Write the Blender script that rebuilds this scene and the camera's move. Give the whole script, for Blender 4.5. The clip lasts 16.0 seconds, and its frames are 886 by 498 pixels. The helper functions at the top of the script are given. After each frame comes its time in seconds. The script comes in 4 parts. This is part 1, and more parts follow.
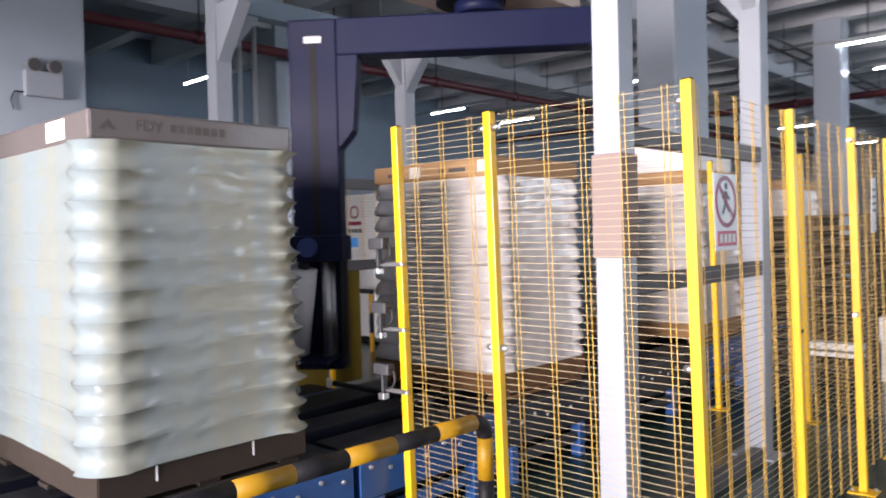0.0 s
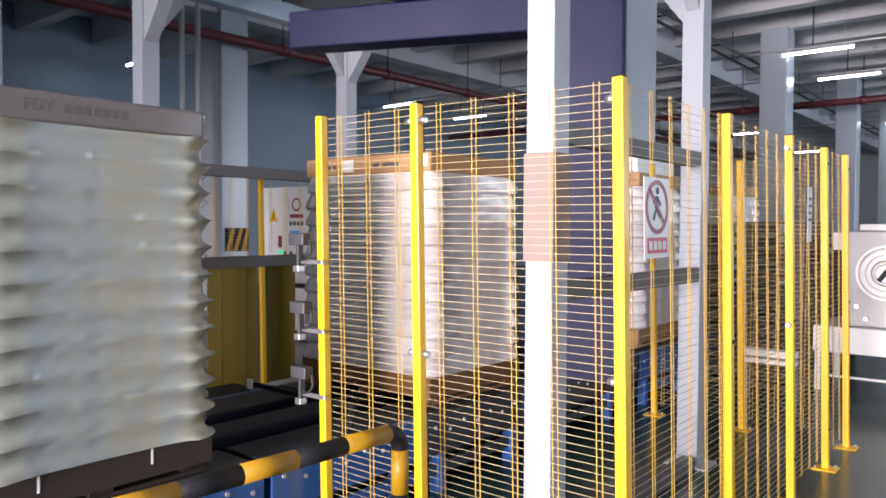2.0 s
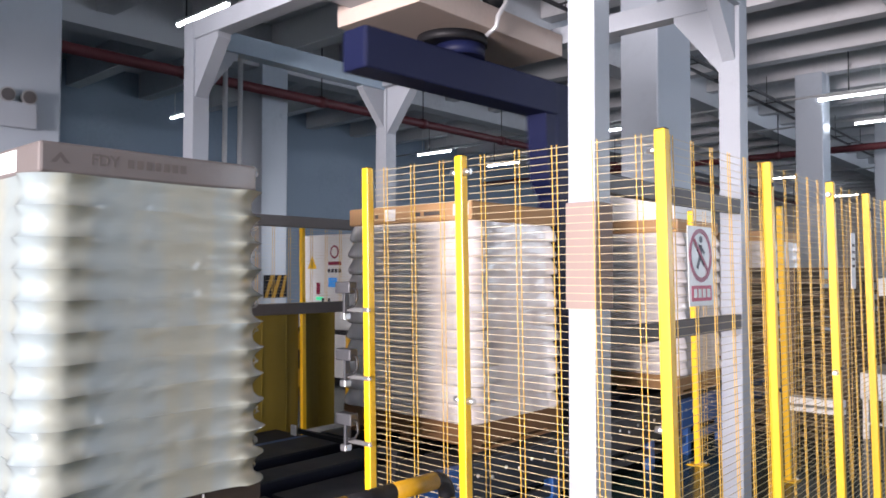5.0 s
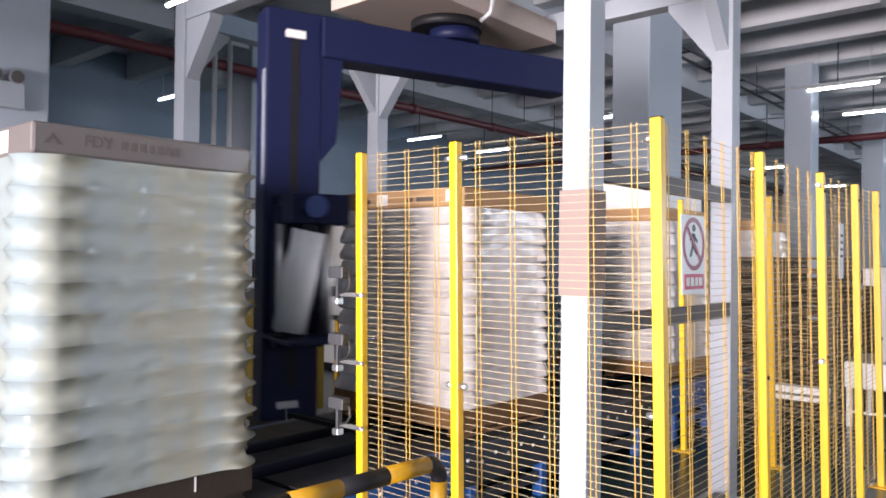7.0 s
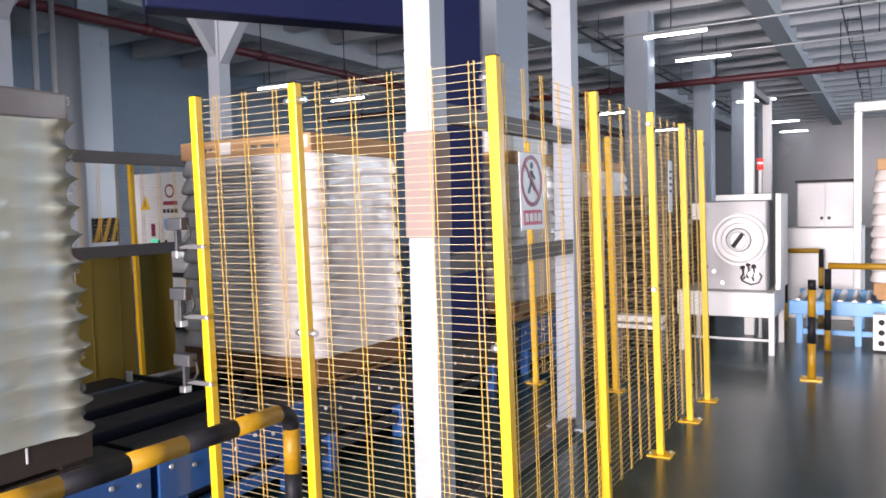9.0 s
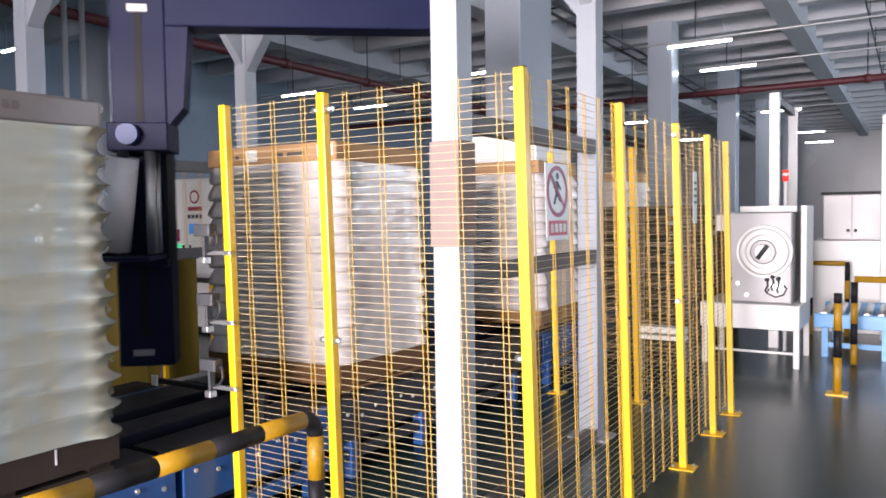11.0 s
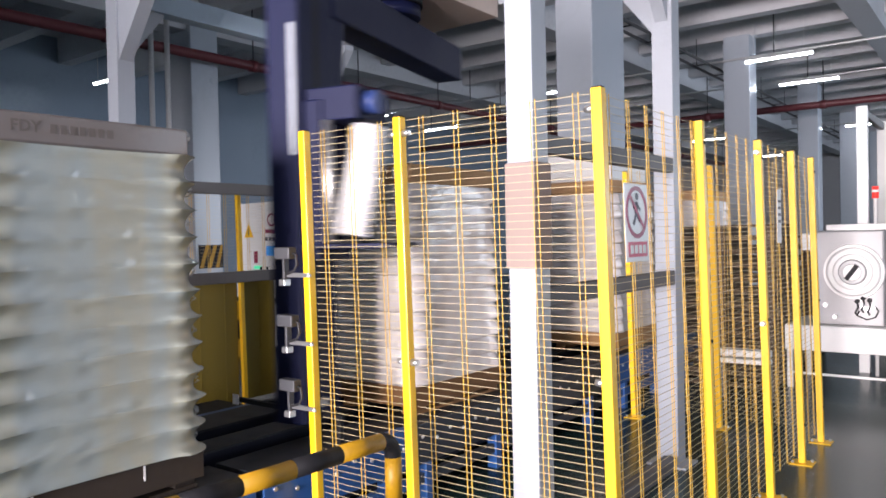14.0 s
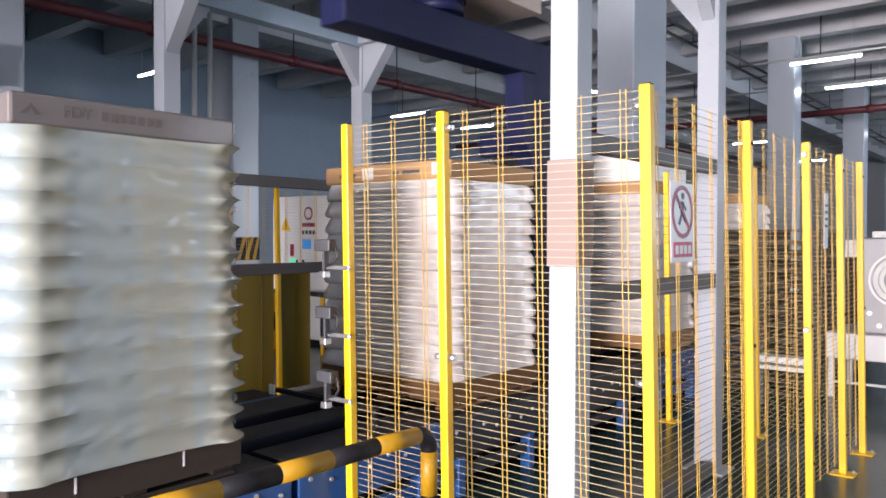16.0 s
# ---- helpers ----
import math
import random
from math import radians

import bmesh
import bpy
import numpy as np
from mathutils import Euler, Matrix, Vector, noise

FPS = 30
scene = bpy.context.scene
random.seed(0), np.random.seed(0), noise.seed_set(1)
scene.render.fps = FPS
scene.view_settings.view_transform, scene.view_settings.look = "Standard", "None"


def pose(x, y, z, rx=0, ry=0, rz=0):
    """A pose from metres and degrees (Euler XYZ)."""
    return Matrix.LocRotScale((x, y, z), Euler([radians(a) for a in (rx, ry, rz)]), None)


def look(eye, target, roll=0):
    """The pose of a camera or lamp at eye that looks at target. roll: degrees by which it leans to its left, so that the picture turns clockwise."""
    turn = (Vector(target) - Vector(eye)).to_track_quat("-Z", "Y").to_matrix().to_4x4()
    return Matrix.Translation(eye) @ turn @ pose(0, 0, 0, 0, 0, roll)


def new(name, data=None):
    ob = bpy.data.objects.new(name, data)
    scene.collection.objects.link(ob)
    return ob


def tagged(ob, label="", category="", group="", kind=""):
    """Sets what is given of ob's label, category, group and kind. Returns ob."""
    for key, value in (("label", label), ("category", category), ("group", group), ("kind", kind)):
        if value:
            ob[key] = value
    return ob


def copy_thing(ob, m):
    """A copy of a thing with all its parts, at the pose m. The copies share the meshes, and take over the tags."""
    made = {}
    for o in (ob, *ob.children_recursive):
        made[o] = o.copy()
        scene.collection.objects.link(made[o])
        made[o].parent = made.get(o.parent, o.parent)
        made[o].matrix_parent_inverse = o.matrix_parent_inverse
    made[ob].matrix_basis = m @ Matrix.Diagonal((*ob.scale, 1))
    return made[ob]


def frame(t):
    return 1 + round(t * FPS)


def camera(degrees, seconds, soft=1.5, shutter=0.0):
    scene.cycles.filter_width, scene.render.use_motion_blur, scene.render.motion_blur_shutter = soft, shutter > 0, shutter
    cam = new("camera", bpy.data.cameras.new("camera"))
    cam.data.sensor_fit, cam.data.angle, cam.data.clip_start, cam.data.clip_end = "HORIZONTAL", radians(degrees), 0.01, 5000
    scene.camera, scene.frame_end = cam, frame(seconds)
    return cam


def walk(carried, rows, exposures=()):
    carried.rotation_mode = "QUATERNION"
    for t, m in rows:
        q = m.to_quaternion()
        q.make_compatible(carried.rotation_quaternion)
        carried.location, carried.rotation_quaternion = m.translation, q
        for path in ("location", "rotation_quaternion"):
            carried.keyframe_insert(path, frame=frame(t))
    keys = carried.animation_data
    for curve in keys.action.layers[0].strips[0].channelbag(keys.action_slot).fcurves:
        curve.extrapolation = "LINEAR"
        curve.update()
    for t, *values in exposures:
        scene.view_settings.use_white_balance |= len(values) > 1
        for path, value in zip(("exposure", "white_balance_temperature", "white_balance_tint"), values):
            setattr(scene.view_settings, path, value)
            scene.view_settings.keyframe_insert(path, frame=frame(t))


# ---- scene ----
cam = camera(61.0, 16.0, soft=1.7, shutter=0.8)
PATH = [
    (0, (1.166, -2.53, 1.489), (-0.196, -1.066, 1.442), -1.4),
    (0.5, (1.205, -2.419, 1.493), (-0.217, -1.014, 1.431), -1.9),
    (1, (1.202, -2.338, 1.52), (-0.173, -0.886, 1.556), -1.3),
    (1.5, (1.189, -2.315, 1.522), (-0.133, -0.815, 1.497), -0.2),
    (2, (1.143, -2.312, 1.502), (-0.125, -0.767, 1.441), 0.3),
    (2.5, (1.135, -2.328, 1.5), (-0.154, -0.799, 1.506), -0.1),
    (3, (1.146, -2.348, 1.523), (-0.177, -0.85, 1.617), -0.3),
    (3.5, (1.144, -2.359, 1.517), (-0.184, -0.866, 1.599), -0.2),
    (4, (1.139, -2.367, 1.52), (-0.189, -0.873, 1.566), 0.2),
    (4.5, (1.149, -2.382, 1.513), (-0.188, -0.895, 1.575), -0.0),
    (7, (1.133, -2.416, 1.513), (-0.177, -0.906, 1.536), 0.7),
    (7.5, (1.129, -2.406, 1.485), (-0.181, -0.897, 1.413), -1.4),
    (8, (1.16, -2.386, 1.508), (0.051, -0.728, 1.369), -0.9),
    (8.5, (1.169, -2.373, 1.498), (0.152, -0.656, 1.359), -0.5),
    (9, (1.171, -2.36, 1.482), (0.158, -0.639, 1.372), -1.4),
    (11.5, (1.156, -2.396, 1.49), (0.07, -0.719, 1.404), -0.5),
    (12, (1.152, -2.408, 1.486), (-0.003, -0.777, 1.401), -1.4),
    (12.5, (1.15, -2.408, 1.489), (-0.043, -0.804, 1.422), -1.6),
    (13, (1.141, -2.406, 1.487), (-0.078, -0.82, 1.465), -1.2),
    (13.5, (1.139, -2.395, 1.488), (-0.078, -0.808, 1.473), -0.9),
    (14, (1.138, -2.394, 1.496), (-0.073, -0.802, 1.465), -1.2),
    (14.5, (1.134, -2.393, 1.483), (-0.095, -0.816, 1.447), -1.3),
    (15, (1.119, -2.396, 1.484), (-0.139, -0.841, 1.444), -0.8),
    (15.5, (1.11, -2.405, 1.482), (-0.168, -0.867, 1.439), -0.3),
    (16, (1.107, -2.409, 1.484), (-0.171, -0.871, 1.449), 0.2),
]
DOCK_W, WINDOW_W, LAMP_GLOW_STRENGTH = 6700.0, 1850.0, 30.0
walk(cam, [(t, look(eye, target, roll)) for t, eye, target, roll in PATH], exposures=[(0, -0.25), (1.2, -0.28), (2.2, -0.1), (16, -0.1)])

# ---- world, daylight, exposure ----
world = bpy.data.worlds.new("overcast_sky")
scene.world = world
world.use_nodes = True
wn = world.node_tree.nodes
sky = wn.new("ShaderNodeTexSky")
sky.sky_type, sky.sun_disc = "NISHITA", False
sky.sun_elevation, sky.sun_rotation = radians(38), radians(190)
world.node_tree.links.new(sky.outputs["Color"], wn["Background"].inputs["Color"])
wn["Background"].inputs["Strength"].default_value = 0.12
scene.view_settings.exposure = 0.0


def opening_light(name, eye, target, width, height, watts, colour):
    """Sky light that comes in through an opening of the hall."""
    data = bpy.data.lights.new(name, "AREA")
    data.shape, data.size, data.size_y, data.energy, data.color = "RECTANGLE", width, height, watts, colour
    ob = new(name, data)
    ob.matrix_world = look(eye, target)
    return ob


opening_light("dock_daylight", (0.2, -13.9, 2.1), (0.2, 0, 2.1), 4.6, 3.6, DOCK_W, (1.0, 0.89, 0.925))
opening_light("window_daylight", (9.9, 20.0, 2.9), (0, 20.0, 2.0), 27.0, 2.6, WINDOW_W, (0.76, 0.84, 1.0))


# ---- materials ----
def pbr(name, colour, rough=0.5, metal=0.0, var=0.18, grain=30.0, stain=2.0, bump=0.15, coat=0.0, stain_colour=None, emit=0.0, random_tone=0.0):
    """A painted, metal, plastic or mineral surface with grain and broad stains."""
    m = bpy.data.materials.new(name)
    m.use_nodes = True
    n, l = m.node_tree.nodes, m.node_tree.links
    b = n["Principled BSDF"]
    co = n.new("ShaderNodeTexCoord")
    fine, broad = n.new("ShaderNodeTexNoise"), n.new("ShaderNodeTexNoise")
    fine.inputs["Scale"].default_value, fine.inputs["Detail"].default_value = grain, 4
    broad.inputs["Scale"].default_value, broad.inputs["Detail"].default_value = stain, 5
    for t in (fine, broad):
        l.new(co.outputs["Object"], t.inputs["Vector"])
    dark = stain_colour or tuple(c * (1 - 2 * var) for c in colour)
    ramp = n.new("ShaderNodeValToRGB")
    ramp.color_ramp.elements[0].position, ramp.color_ramp.elements[1].position = 0.36, 0.62
    ramp.color_ramp.elements[0].color, ramp.color_ramp.elements[1].color = (*dark, 1), (*colour, 1)
    mix = n.new("ShaderNodeMath")
    mix.operation = "MULTIPLY_ADD"
    mix.inputs[1].default_value, mix.inputs[2].default_value = 0.3, 0.16
    l.new(fine.outputs["Fac"], mix.inputs[0])
    add = n.new("ShaderNodeMath")
    add.operation = "MULTIPLY_ADD"
    add.inputs[1].default_value = 0.7
    l.new(broad.outputs["Fac"], add.inputs[0])
    l.new(mix.outputs[0], add.inputs[2])
    l.new(add.outputs[0], ramp.inputs["Fac"])
    out = ramp.outputs["Color"]
    if random_tone:
        info, hsv, mr = n.new("ShaderNodeObjectInfo"), n.new("ShaderNodeHueSaturation"), n.new("ShaderNodeMapRange")
        mr.inputs["To Min"].default_value, mr.inputs["To Max"].default_value = 1 - random_tone, 1 + random_tone
        l.new(info.outputs["Random"], mr.inputs["Value"])
        l.new(mr.outputs["Result"], hsv.inputs["Value"])
        l.new(out, hsv.inputs["Color"])
        out = hsv.outputs["Color"]
    l.new(out, b.inputs["Base Color"])
    rr = n.new("ShaderNodeMapRange")
    rr.inputs["To Min"].default_value, rr.inputs["To Max"].default_value = rough * 0.75, min(1, rough * 1.3)
    l.new(broad.outputs["Fac"], rr.inputs["Value"])
    l.new(rr.outputs["Result"], b.inputs["Roughness"])
    b.inputs["Metallic"].default_value, b.inputs["Coat Weight"].default_value = metal, coat
    b.inputs["Coat Roughness"].default_value = 0.15
    if bump:
        bp = n.new("ShaderNodeBump")
        bp.inputs["Strength"].default_value, bp.inputs["Distance"].default_value = bump, 0.004
        l.new(fine.outputs["Fac"], bp.inputs["Height"])
        l.new(bp.outputs["Normal"], b.inputs["Normal"])
    if emit:
        b.inputs["Emission Color"].default_value, b.inputs["Emission Strength"].default_value = (*colour, 1), emit
    return m


def film_wrap(name, low, mid_tone, high, wrinkle):
    """Clear stretch film over rows of white yarn cones: pale, greenish, wrinkled and shiny."""
    m = bpy.data.materials.new(name)
    m.use_nodes = True
    n, l = m.node_tree.nodes, m.node_tree.links
    b = n["Principled BSDF"]
    co, info = n.new("ShaderNodeTexCoord"), n.new("ShaderNodeObjectInfo")
    shift = n.new("ShaderNodeVectorMath")
    shift.operation = "MULTIPLY_ADD"
    shift.inputs[1].default_value = (1.8, 1.8, 0.4)
    l.new(co.outputs["Object"], shift.inputs[0])
    off = n.new("ShaderNodeCombineXYZ")
    small = n.new("ShaderNodeMath")
    small.operation = "MULTIPLY"
    small.inputs[1].default_value = 0.12
    l.new(info.outputs["Random"], small.inputs[0])
    l.new(small.outputs[0], off.inputs["Z"])
    l.new(off.outputs[0], shift.inputs[2])
    cones = n.new("ShaderNodeTexNoise")
    cones.inputs["Scale"].default_value, cones.inputs["Detail"].default_value = 4.0, 0.3
    l.new(shift.outputs[0], cones.inputs["Vector"])
    ramp = n.new("ShaderNodeValToRGB")
    e = ramp.color_ramp.elements
    e[0].position, e[0].color = 0.38, (*low, 1)
    e[1].position, e[1].color = 0.62, (*high, 1)
    mid = ramp.color_ramp.elements.new(0.48)
    mid.color = (*mid_tone, 1)
    l.new(cones.outputs["Fac"], ramp.inputs["Fac"])
    l.new(ramp.outputs["Color"], b.inputs["Base Color"])
    wr = n.new("ShaderNodeTexNoise")
    stretch = n.new("ShaderNodeVectorMath")
    stretch.operation = "MULTIPLY"
    stretch.inputs[1].default_value = (4.0, 4.0, 22.0)
    l.new(co.outputs["Object"], stretch.inputs[0])
    l.new(stretch.outputs[0], wr.inputs["Vector"])
    wr.inputs["Scale"].default_value, wr.inputs["Detail"].default_value, wr.inputs["Distortion"].default_value = 1.0, 2, 0.3
    bp = n.new("ShaderNodeBump")
    bp.inputs["Strength"].default_value, bp.inputs["Distance"].default_value = wrinkle, 0.01
    l.new(wr.outputs["Fac"], bp.inputs["Height"])
    l.new(bp.outputs["Normal"], b.inputs["Normal"])
    b.inputs["Roughness"].default_value = 0.36
    b.inputs["Coat Weight"].default_value, b.inputs["Coat Roughness"].default_value = 0.9, 0.10
    b.inputs["Subsurface Weight"].default_value = 0.0
    return m


YELLOW = pbr("yellow_powder_coat", (0.87, 0.51, 0.006), 0.42, var=0.05, grain=60, bump=0.05, coat=0.2)
HAZARD_YELLOW = pbr("worn_hazard_yellow", (0.35, 0.19, 0.004), 0.5, var=0.2, grain=35, stain=6)
# yellow sheet paint with the unlit far side's darkness put into the colour
YELLOW_UNLIT = pbr("unlit_yellow_sheet", (0.19, 0.135, 0.012), 0.55, var=0.12)
WIRE = pbr("yellow_wire_coat", (0.66, 0.40, 0.05), 0.45, var=0.06, grain=90, bump=0)
WIRE_PALE = pbr("thin_yellow_coat_on_wire", (0.54, 0.45, 0.27), 0.4, var=0.06, grain=90, bump=0)
GREY_STEEL = pbr("grey_painted_steel", (0.36, 0.39, 0.43), 0.42, var=0.07, grain=50, bump=0.06, coat=0.15)
PALE_STEEL = pbr("pale_blue_painted_steel", (0.34, 0.45, 0.55), 0.45, var=0.08)
RAIL_STEEL = pbr("dark_grey_rail_paint", (0.085, 0.078, 0.078), 0.5, var=0.1)
NAVY = pbr("navy_machine_paint", (0.007, 0.010, 0.040), 0.5, var=0.12, grain=40, bump=0.05)
NAVY_LIGHT = pbr("blue_motor_paint", (0.03, 0.055, 0.19), 0.4, var=0.1)
BLACK = pbr("black_rubber_and_paint", (0.010, 0.010, 0.012), 0.55, var=0.2)
BLUE = pbr("blue_conveyor_paint", (0.016, 0.085, 0.28), 0.42, var=0.12, coat=0.2)
DARK_FRAME = pbr("dark_slate_frame_paint", (0.020, 0.024, 0.034), 0.45, var=0.15)
DECK = pbr("worn_dark_deck_paint", (0.022, 0.024, 0.030), 0.5, var=0.25, grain=20, stain=5)
NAVY_DEEP = pbr("deep_navy_rail_paint", (0.007, 0.009, 0.020), 0.5, var=0.15)
ROLLER = pbr("dark_roller_steel", (0.014, 0.015, 0.019), 0.5, metal=0.0, var=0.15)
STEEL = pbr("bright_stainless_steel", (0.62, 0.63, 0.64), 0.32, metal=0.9, var=0.06, bump=0.05)
SATIN = pbr("satin_grey_steel_sheet", (0.34, 0.34, 0.34), 0.45, metal=0.25, var=0.06, bump=0.05)
CARD = pbr("kraft_cardboard", (0.46, 0.27, 0.13), 0.75, var=0.1, grain=80, stain=3)
NAVY.node_tree.nodes["Principled BSDF"].inputs["Specular IOR Level"].default_value = 0.2
for dull in (BLACK, NAVY_DEEP, ROLLER, DECK):
    dull.node_tree.nodes["Principled BSDF"].inputs["Specular IOR Level"].default_value = 0.22
CARD_GREY = pbr("film_covered_cardboard", (0.145, 0.128, 0.122), 0.45, var=0.12, grain=40, stain=3, coat=0.5)
WOOD = pbr("pallet_pine", (0.36, 0.20, 0.085), 0.75, var=0.2, grain=25, stain=5, random_tone=0.2)
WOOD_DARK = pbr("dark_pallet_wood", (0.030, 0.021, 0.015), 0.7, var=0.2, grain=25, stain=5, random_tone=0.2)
FILM = film_wrap("stretch_film_over_yarn", (0.325, 0.348, 0.30), (0.30, 0.348, 0.338), (0.295, 0.355, 0.365), 0.2)
FLAP = pbr("clear_crumpled_film", (0.80, 0.83, 0.84), 0.12, var=0.03, bump=0.1)
FLAP.node_tree.nodes["Principled BSDF"].inputs["Alpha"].default_value = 0.32
CONES = film_wrap("thin_film_over_white_cones", (0.66, 0.60, 0.57), (0.74, 0.69, 0.66), (0.80, 0.77, 0.75), 0.09)
WHITE = pbr("white_powder_coat", (0.78, 0.78, 0.76), 0.4, var=0.04, bump=0.04)
PAPER = pbr("white_paper_label", (0.80, 0.79, 0.76), 0.6, var=0.04, bump=0)
RED = pbr("red_sign_ink", (0.26, 0.010, 0.055), 0.45, var=0.05, bump=0)
RED_BAND = pbr("crimson_sign_band", (0.50, 0.02, 0.075), 0.45, var=0.05, bump=0)
INK = pbr("dark_print_ink", (0.03, 0.03, 0.05), 0.5, var=0.05, bump=0)
INK_FADED = pbr("faded_carton_ink", (0.11, 0.095, 0.088), 0.6, var=0.2, bump=0)
ROLL_FILM = pbr("silver_film_roll", (0.80, 0.80, 0.82), 0.25, var=0.06, grain=8, coat=0.6, bump=0.03)
KRAFT = pbr("kraft_paper_wrap", (0.28, 0.215, 0.19), 0.75, var=0.06)
# darker brown wood: the shadow on the stacks behind the fence is in the colour
WOOD_STACK = pbr("shaded_pallet_wood", (0.085, 0.058, 0.034), 0.8, var=0.2, grain=25, stain=5, random_tone=0.3)
WOOD_BROWN = pbr("weathered_brown_wood", (0.20, 0.10, 0.040), 0.8, var=0.2, grain=25, stain=5, random_tone=0.25)
BEAM_PAINT = pbr("pale_brown_beam_paint", (0.46, 0.38, 0.33), 0.6, var=0.08)
CONCRETE = pbr("painted_concrete_ceiling", (0.50, 0.51, 0.53), 0.8, var=0.12, grain=12, stain=0.7)
PILLAR = pbr("grey_gloss_pillar_paint", (0.385, 0.43, 0.48), 0.30, var=0.07, grain=10, stain=0.8, coat=0.4)
WALL = pbr("blue_grey_wall_paint", (0.215, 0.28, 0.355), 0.40, var=0.10, grain=10, stain=0.5)
WALL_PALE = pbr("pale_grey_gloss_wall_paint", (0.38, 0.37, 0.37), 0.25, var=0.10, grain=10, stain=0.4)
FLOOR = pbr("dark_green_epoxy_floor", (0.014, 0.036, 0.034), 0.24, var=0.18, grain=6, stain=0.9, bump=0.02)
FLOOR.node_tree.nodes["Principled BSDF"].inputs["Specular IOR Level"].default_value = 0.38
PIPE_RED = pbr("red_sprinkler_pipe_paint", (0.10, 0.02, 0.025), 0.45, var=0.12)
CABLE = pbr("black_cable", (0.02, 0.02, 0.022), 0.5, var=0.1, bump=0)
CONDUIT = pbr("galvanised_conduit", (0.55, 0.56, 0.57), 0.4, metal=0.5, var=0.08)
LAMP_GLOW = pbr("lit_lamp_tube", (0.84, 0.90, 1.0), 0.4, var=0.0, bump=0, emit=LAMP_GLOW_STRENGTH)
RED_GLOW = pbr("red_beacon_lens", (0.8, 0.05, 0.04), 0.3, var=0.0, bump=0, emit=0.6)
GREEN_GLOW = pbr("green_lamp_lens", (0.05, 0.75, 0.35), 0.3, var=0.0, bump=0, emit=0.8)
SCREEN = pbr("blue_display_glass", (0.05, 0.22, 0.55), 0.2, var=0.1, bump=0, emit=0.5)
GROUND = pbr("concrete_yard", (0.30, 0.30, 0.29), 0.85, var=0.12, grain=4, stain=0.3)


# ---- building tools ----
def box_into(bm, x0, x1, y0, y1, z0, z1, bevel=0.0):
    v = [bm.verts.new((x, y, z)) for x in (x0, x1) for y in (y0, y1) for z in (z0, z1)]
    faces = [bm.faces.new([v[i] for i in f]) for f in ((0, 1, 3, 2), (4, 6, 7, 5), (0, 4, 5, 1), (2, 3, 7, 6), (0, 2, 6, 4), (1, 5, 7, 3))]
    if bevel:
        edges = list({e for f in faces for e in f.edges})
        bmesh.ops.bevel(bm, geom=edges, offset=bevel, segments=2, affect="EDGES", profile=0.5)
    return bm


def boxes(*rows, bevel=0.0):
    bm = bmesh.new()
    for r in rows:
        box_into(bm, *r, bevel=bevel)
    return bm


def tube_into(bm, a, b, radius, sides=12, radius_b=None):
    a, b = Vector(a), Vector(b)
    q = (b - a).to_track_quat("Z", "Y")
    rb = radius if radius_b is None else radius_b
    ends = []
    for p, r in ((a, radius), (b, rb)):
        ends.append([bm.verts.new(p + q @ Vector((r * math.cos(2 * math.pi * i / sides), r * math.sin(2 * math.pi * i / sides), 0))) for i in range(sides)])
    for i in range(sides):
        j = (i + 1) % sides
        f = bm.faces.new((ends[0][i], ends[0][j], ends[1][j], ends[1][i]))
        f.smooth = sides > 5
    bm.faces.new(ends[0][::-1])
    bm.faces.new(ends[1])
    return bm


def tubes(*rows, sides=12):
    bm = bmesh.new()
    for r in rows:
        tube_into(bm, *r[:3], sides=sides, radius_b=r[3] if len(r) > 3 else None)
    return bm


def bent_tube(points, radius, sides=12):
    """A pipe along a bent line."""
    pts = [Vector(p) for p in points]
    bm = bmesh.new()
    rings = []
    up = None
    for i, p in enumerate(pts):
        d = (pts[min(i + 1, len(pts) - 1)] - pts[max(i - 1, 0)]).normalized()
        if up is None:
            up = d.orthogonal().normalized()
        up = (up - d * up.dot(d)).normalized()
        side = d.cross(up)
        rings.append([bm.verts.new(p + radius * (up * math.cos(2 * math.pi * k / sides) + side * math.sin(2 * math.pi * k / sides))) for k in range(sides)])
    for r, s in zip(rings, rings[1:]):
        for k in range(sides):
            j = (k + 1) % sides
            bm.faces.new((r[k], r[j], s[j], s[k])).smooth = True
    bm.faces.new(rings[0][::-1])
    bm.faces.new(rings[-1])
    return bm


def prism(outline, axis, lo, hi):
    """An outline of (u, v) drawn out along an axis: 'x' (u=y, v=z), 'y' (u=x, v=z) or 'z' (u=x, v=y)."""
    bm = bmesh.new()
    at = {"x": lambda u, v, w: (w, u, v), "y": lambda u, v, w: (u, w, v), "z": lambda u, v, w: (u, v, w)}[axis]
    a, b = [[bm.verts.new(at(u, v, w)) for u, v in outline] for w in (lo, hi)]
    bm.faces.new(a[::-1])
    bm.faces.new(b)
    for i in range(len(a)):
        j = (i + 1) % len(a)
        bm.faces.new((a[i], a[j], b[j], b[i]))
    return bm


def mesh_of(name, bm, material):
    bmesh.ops.recalc_face_normals(bm, faces=bm.faces[:])
    me = bpy.data.meshes.new(name)
    bm.to_mesh(me)
    bm.free()
    me.materials.append(material)
    return me


def part(name, bm, material, parent, label="", at=None):
    ob = new(name, mesh_of(name, bm, material))
    ob.parent = parent
    if at is not None:
        ob.matrix_basis = at
    return tagged(ob, label)


def again(name, mesh, parent, at):
    ob = new(name, mesh)
    ob.parent = parent
    ob.matrix_basis = at
    return ob


def thing(name, label, category, group="", at=None):
    ob = tagged(new(name), label, category, group)
    if at is not None:
        ob.matrix_basis = at
    return ob


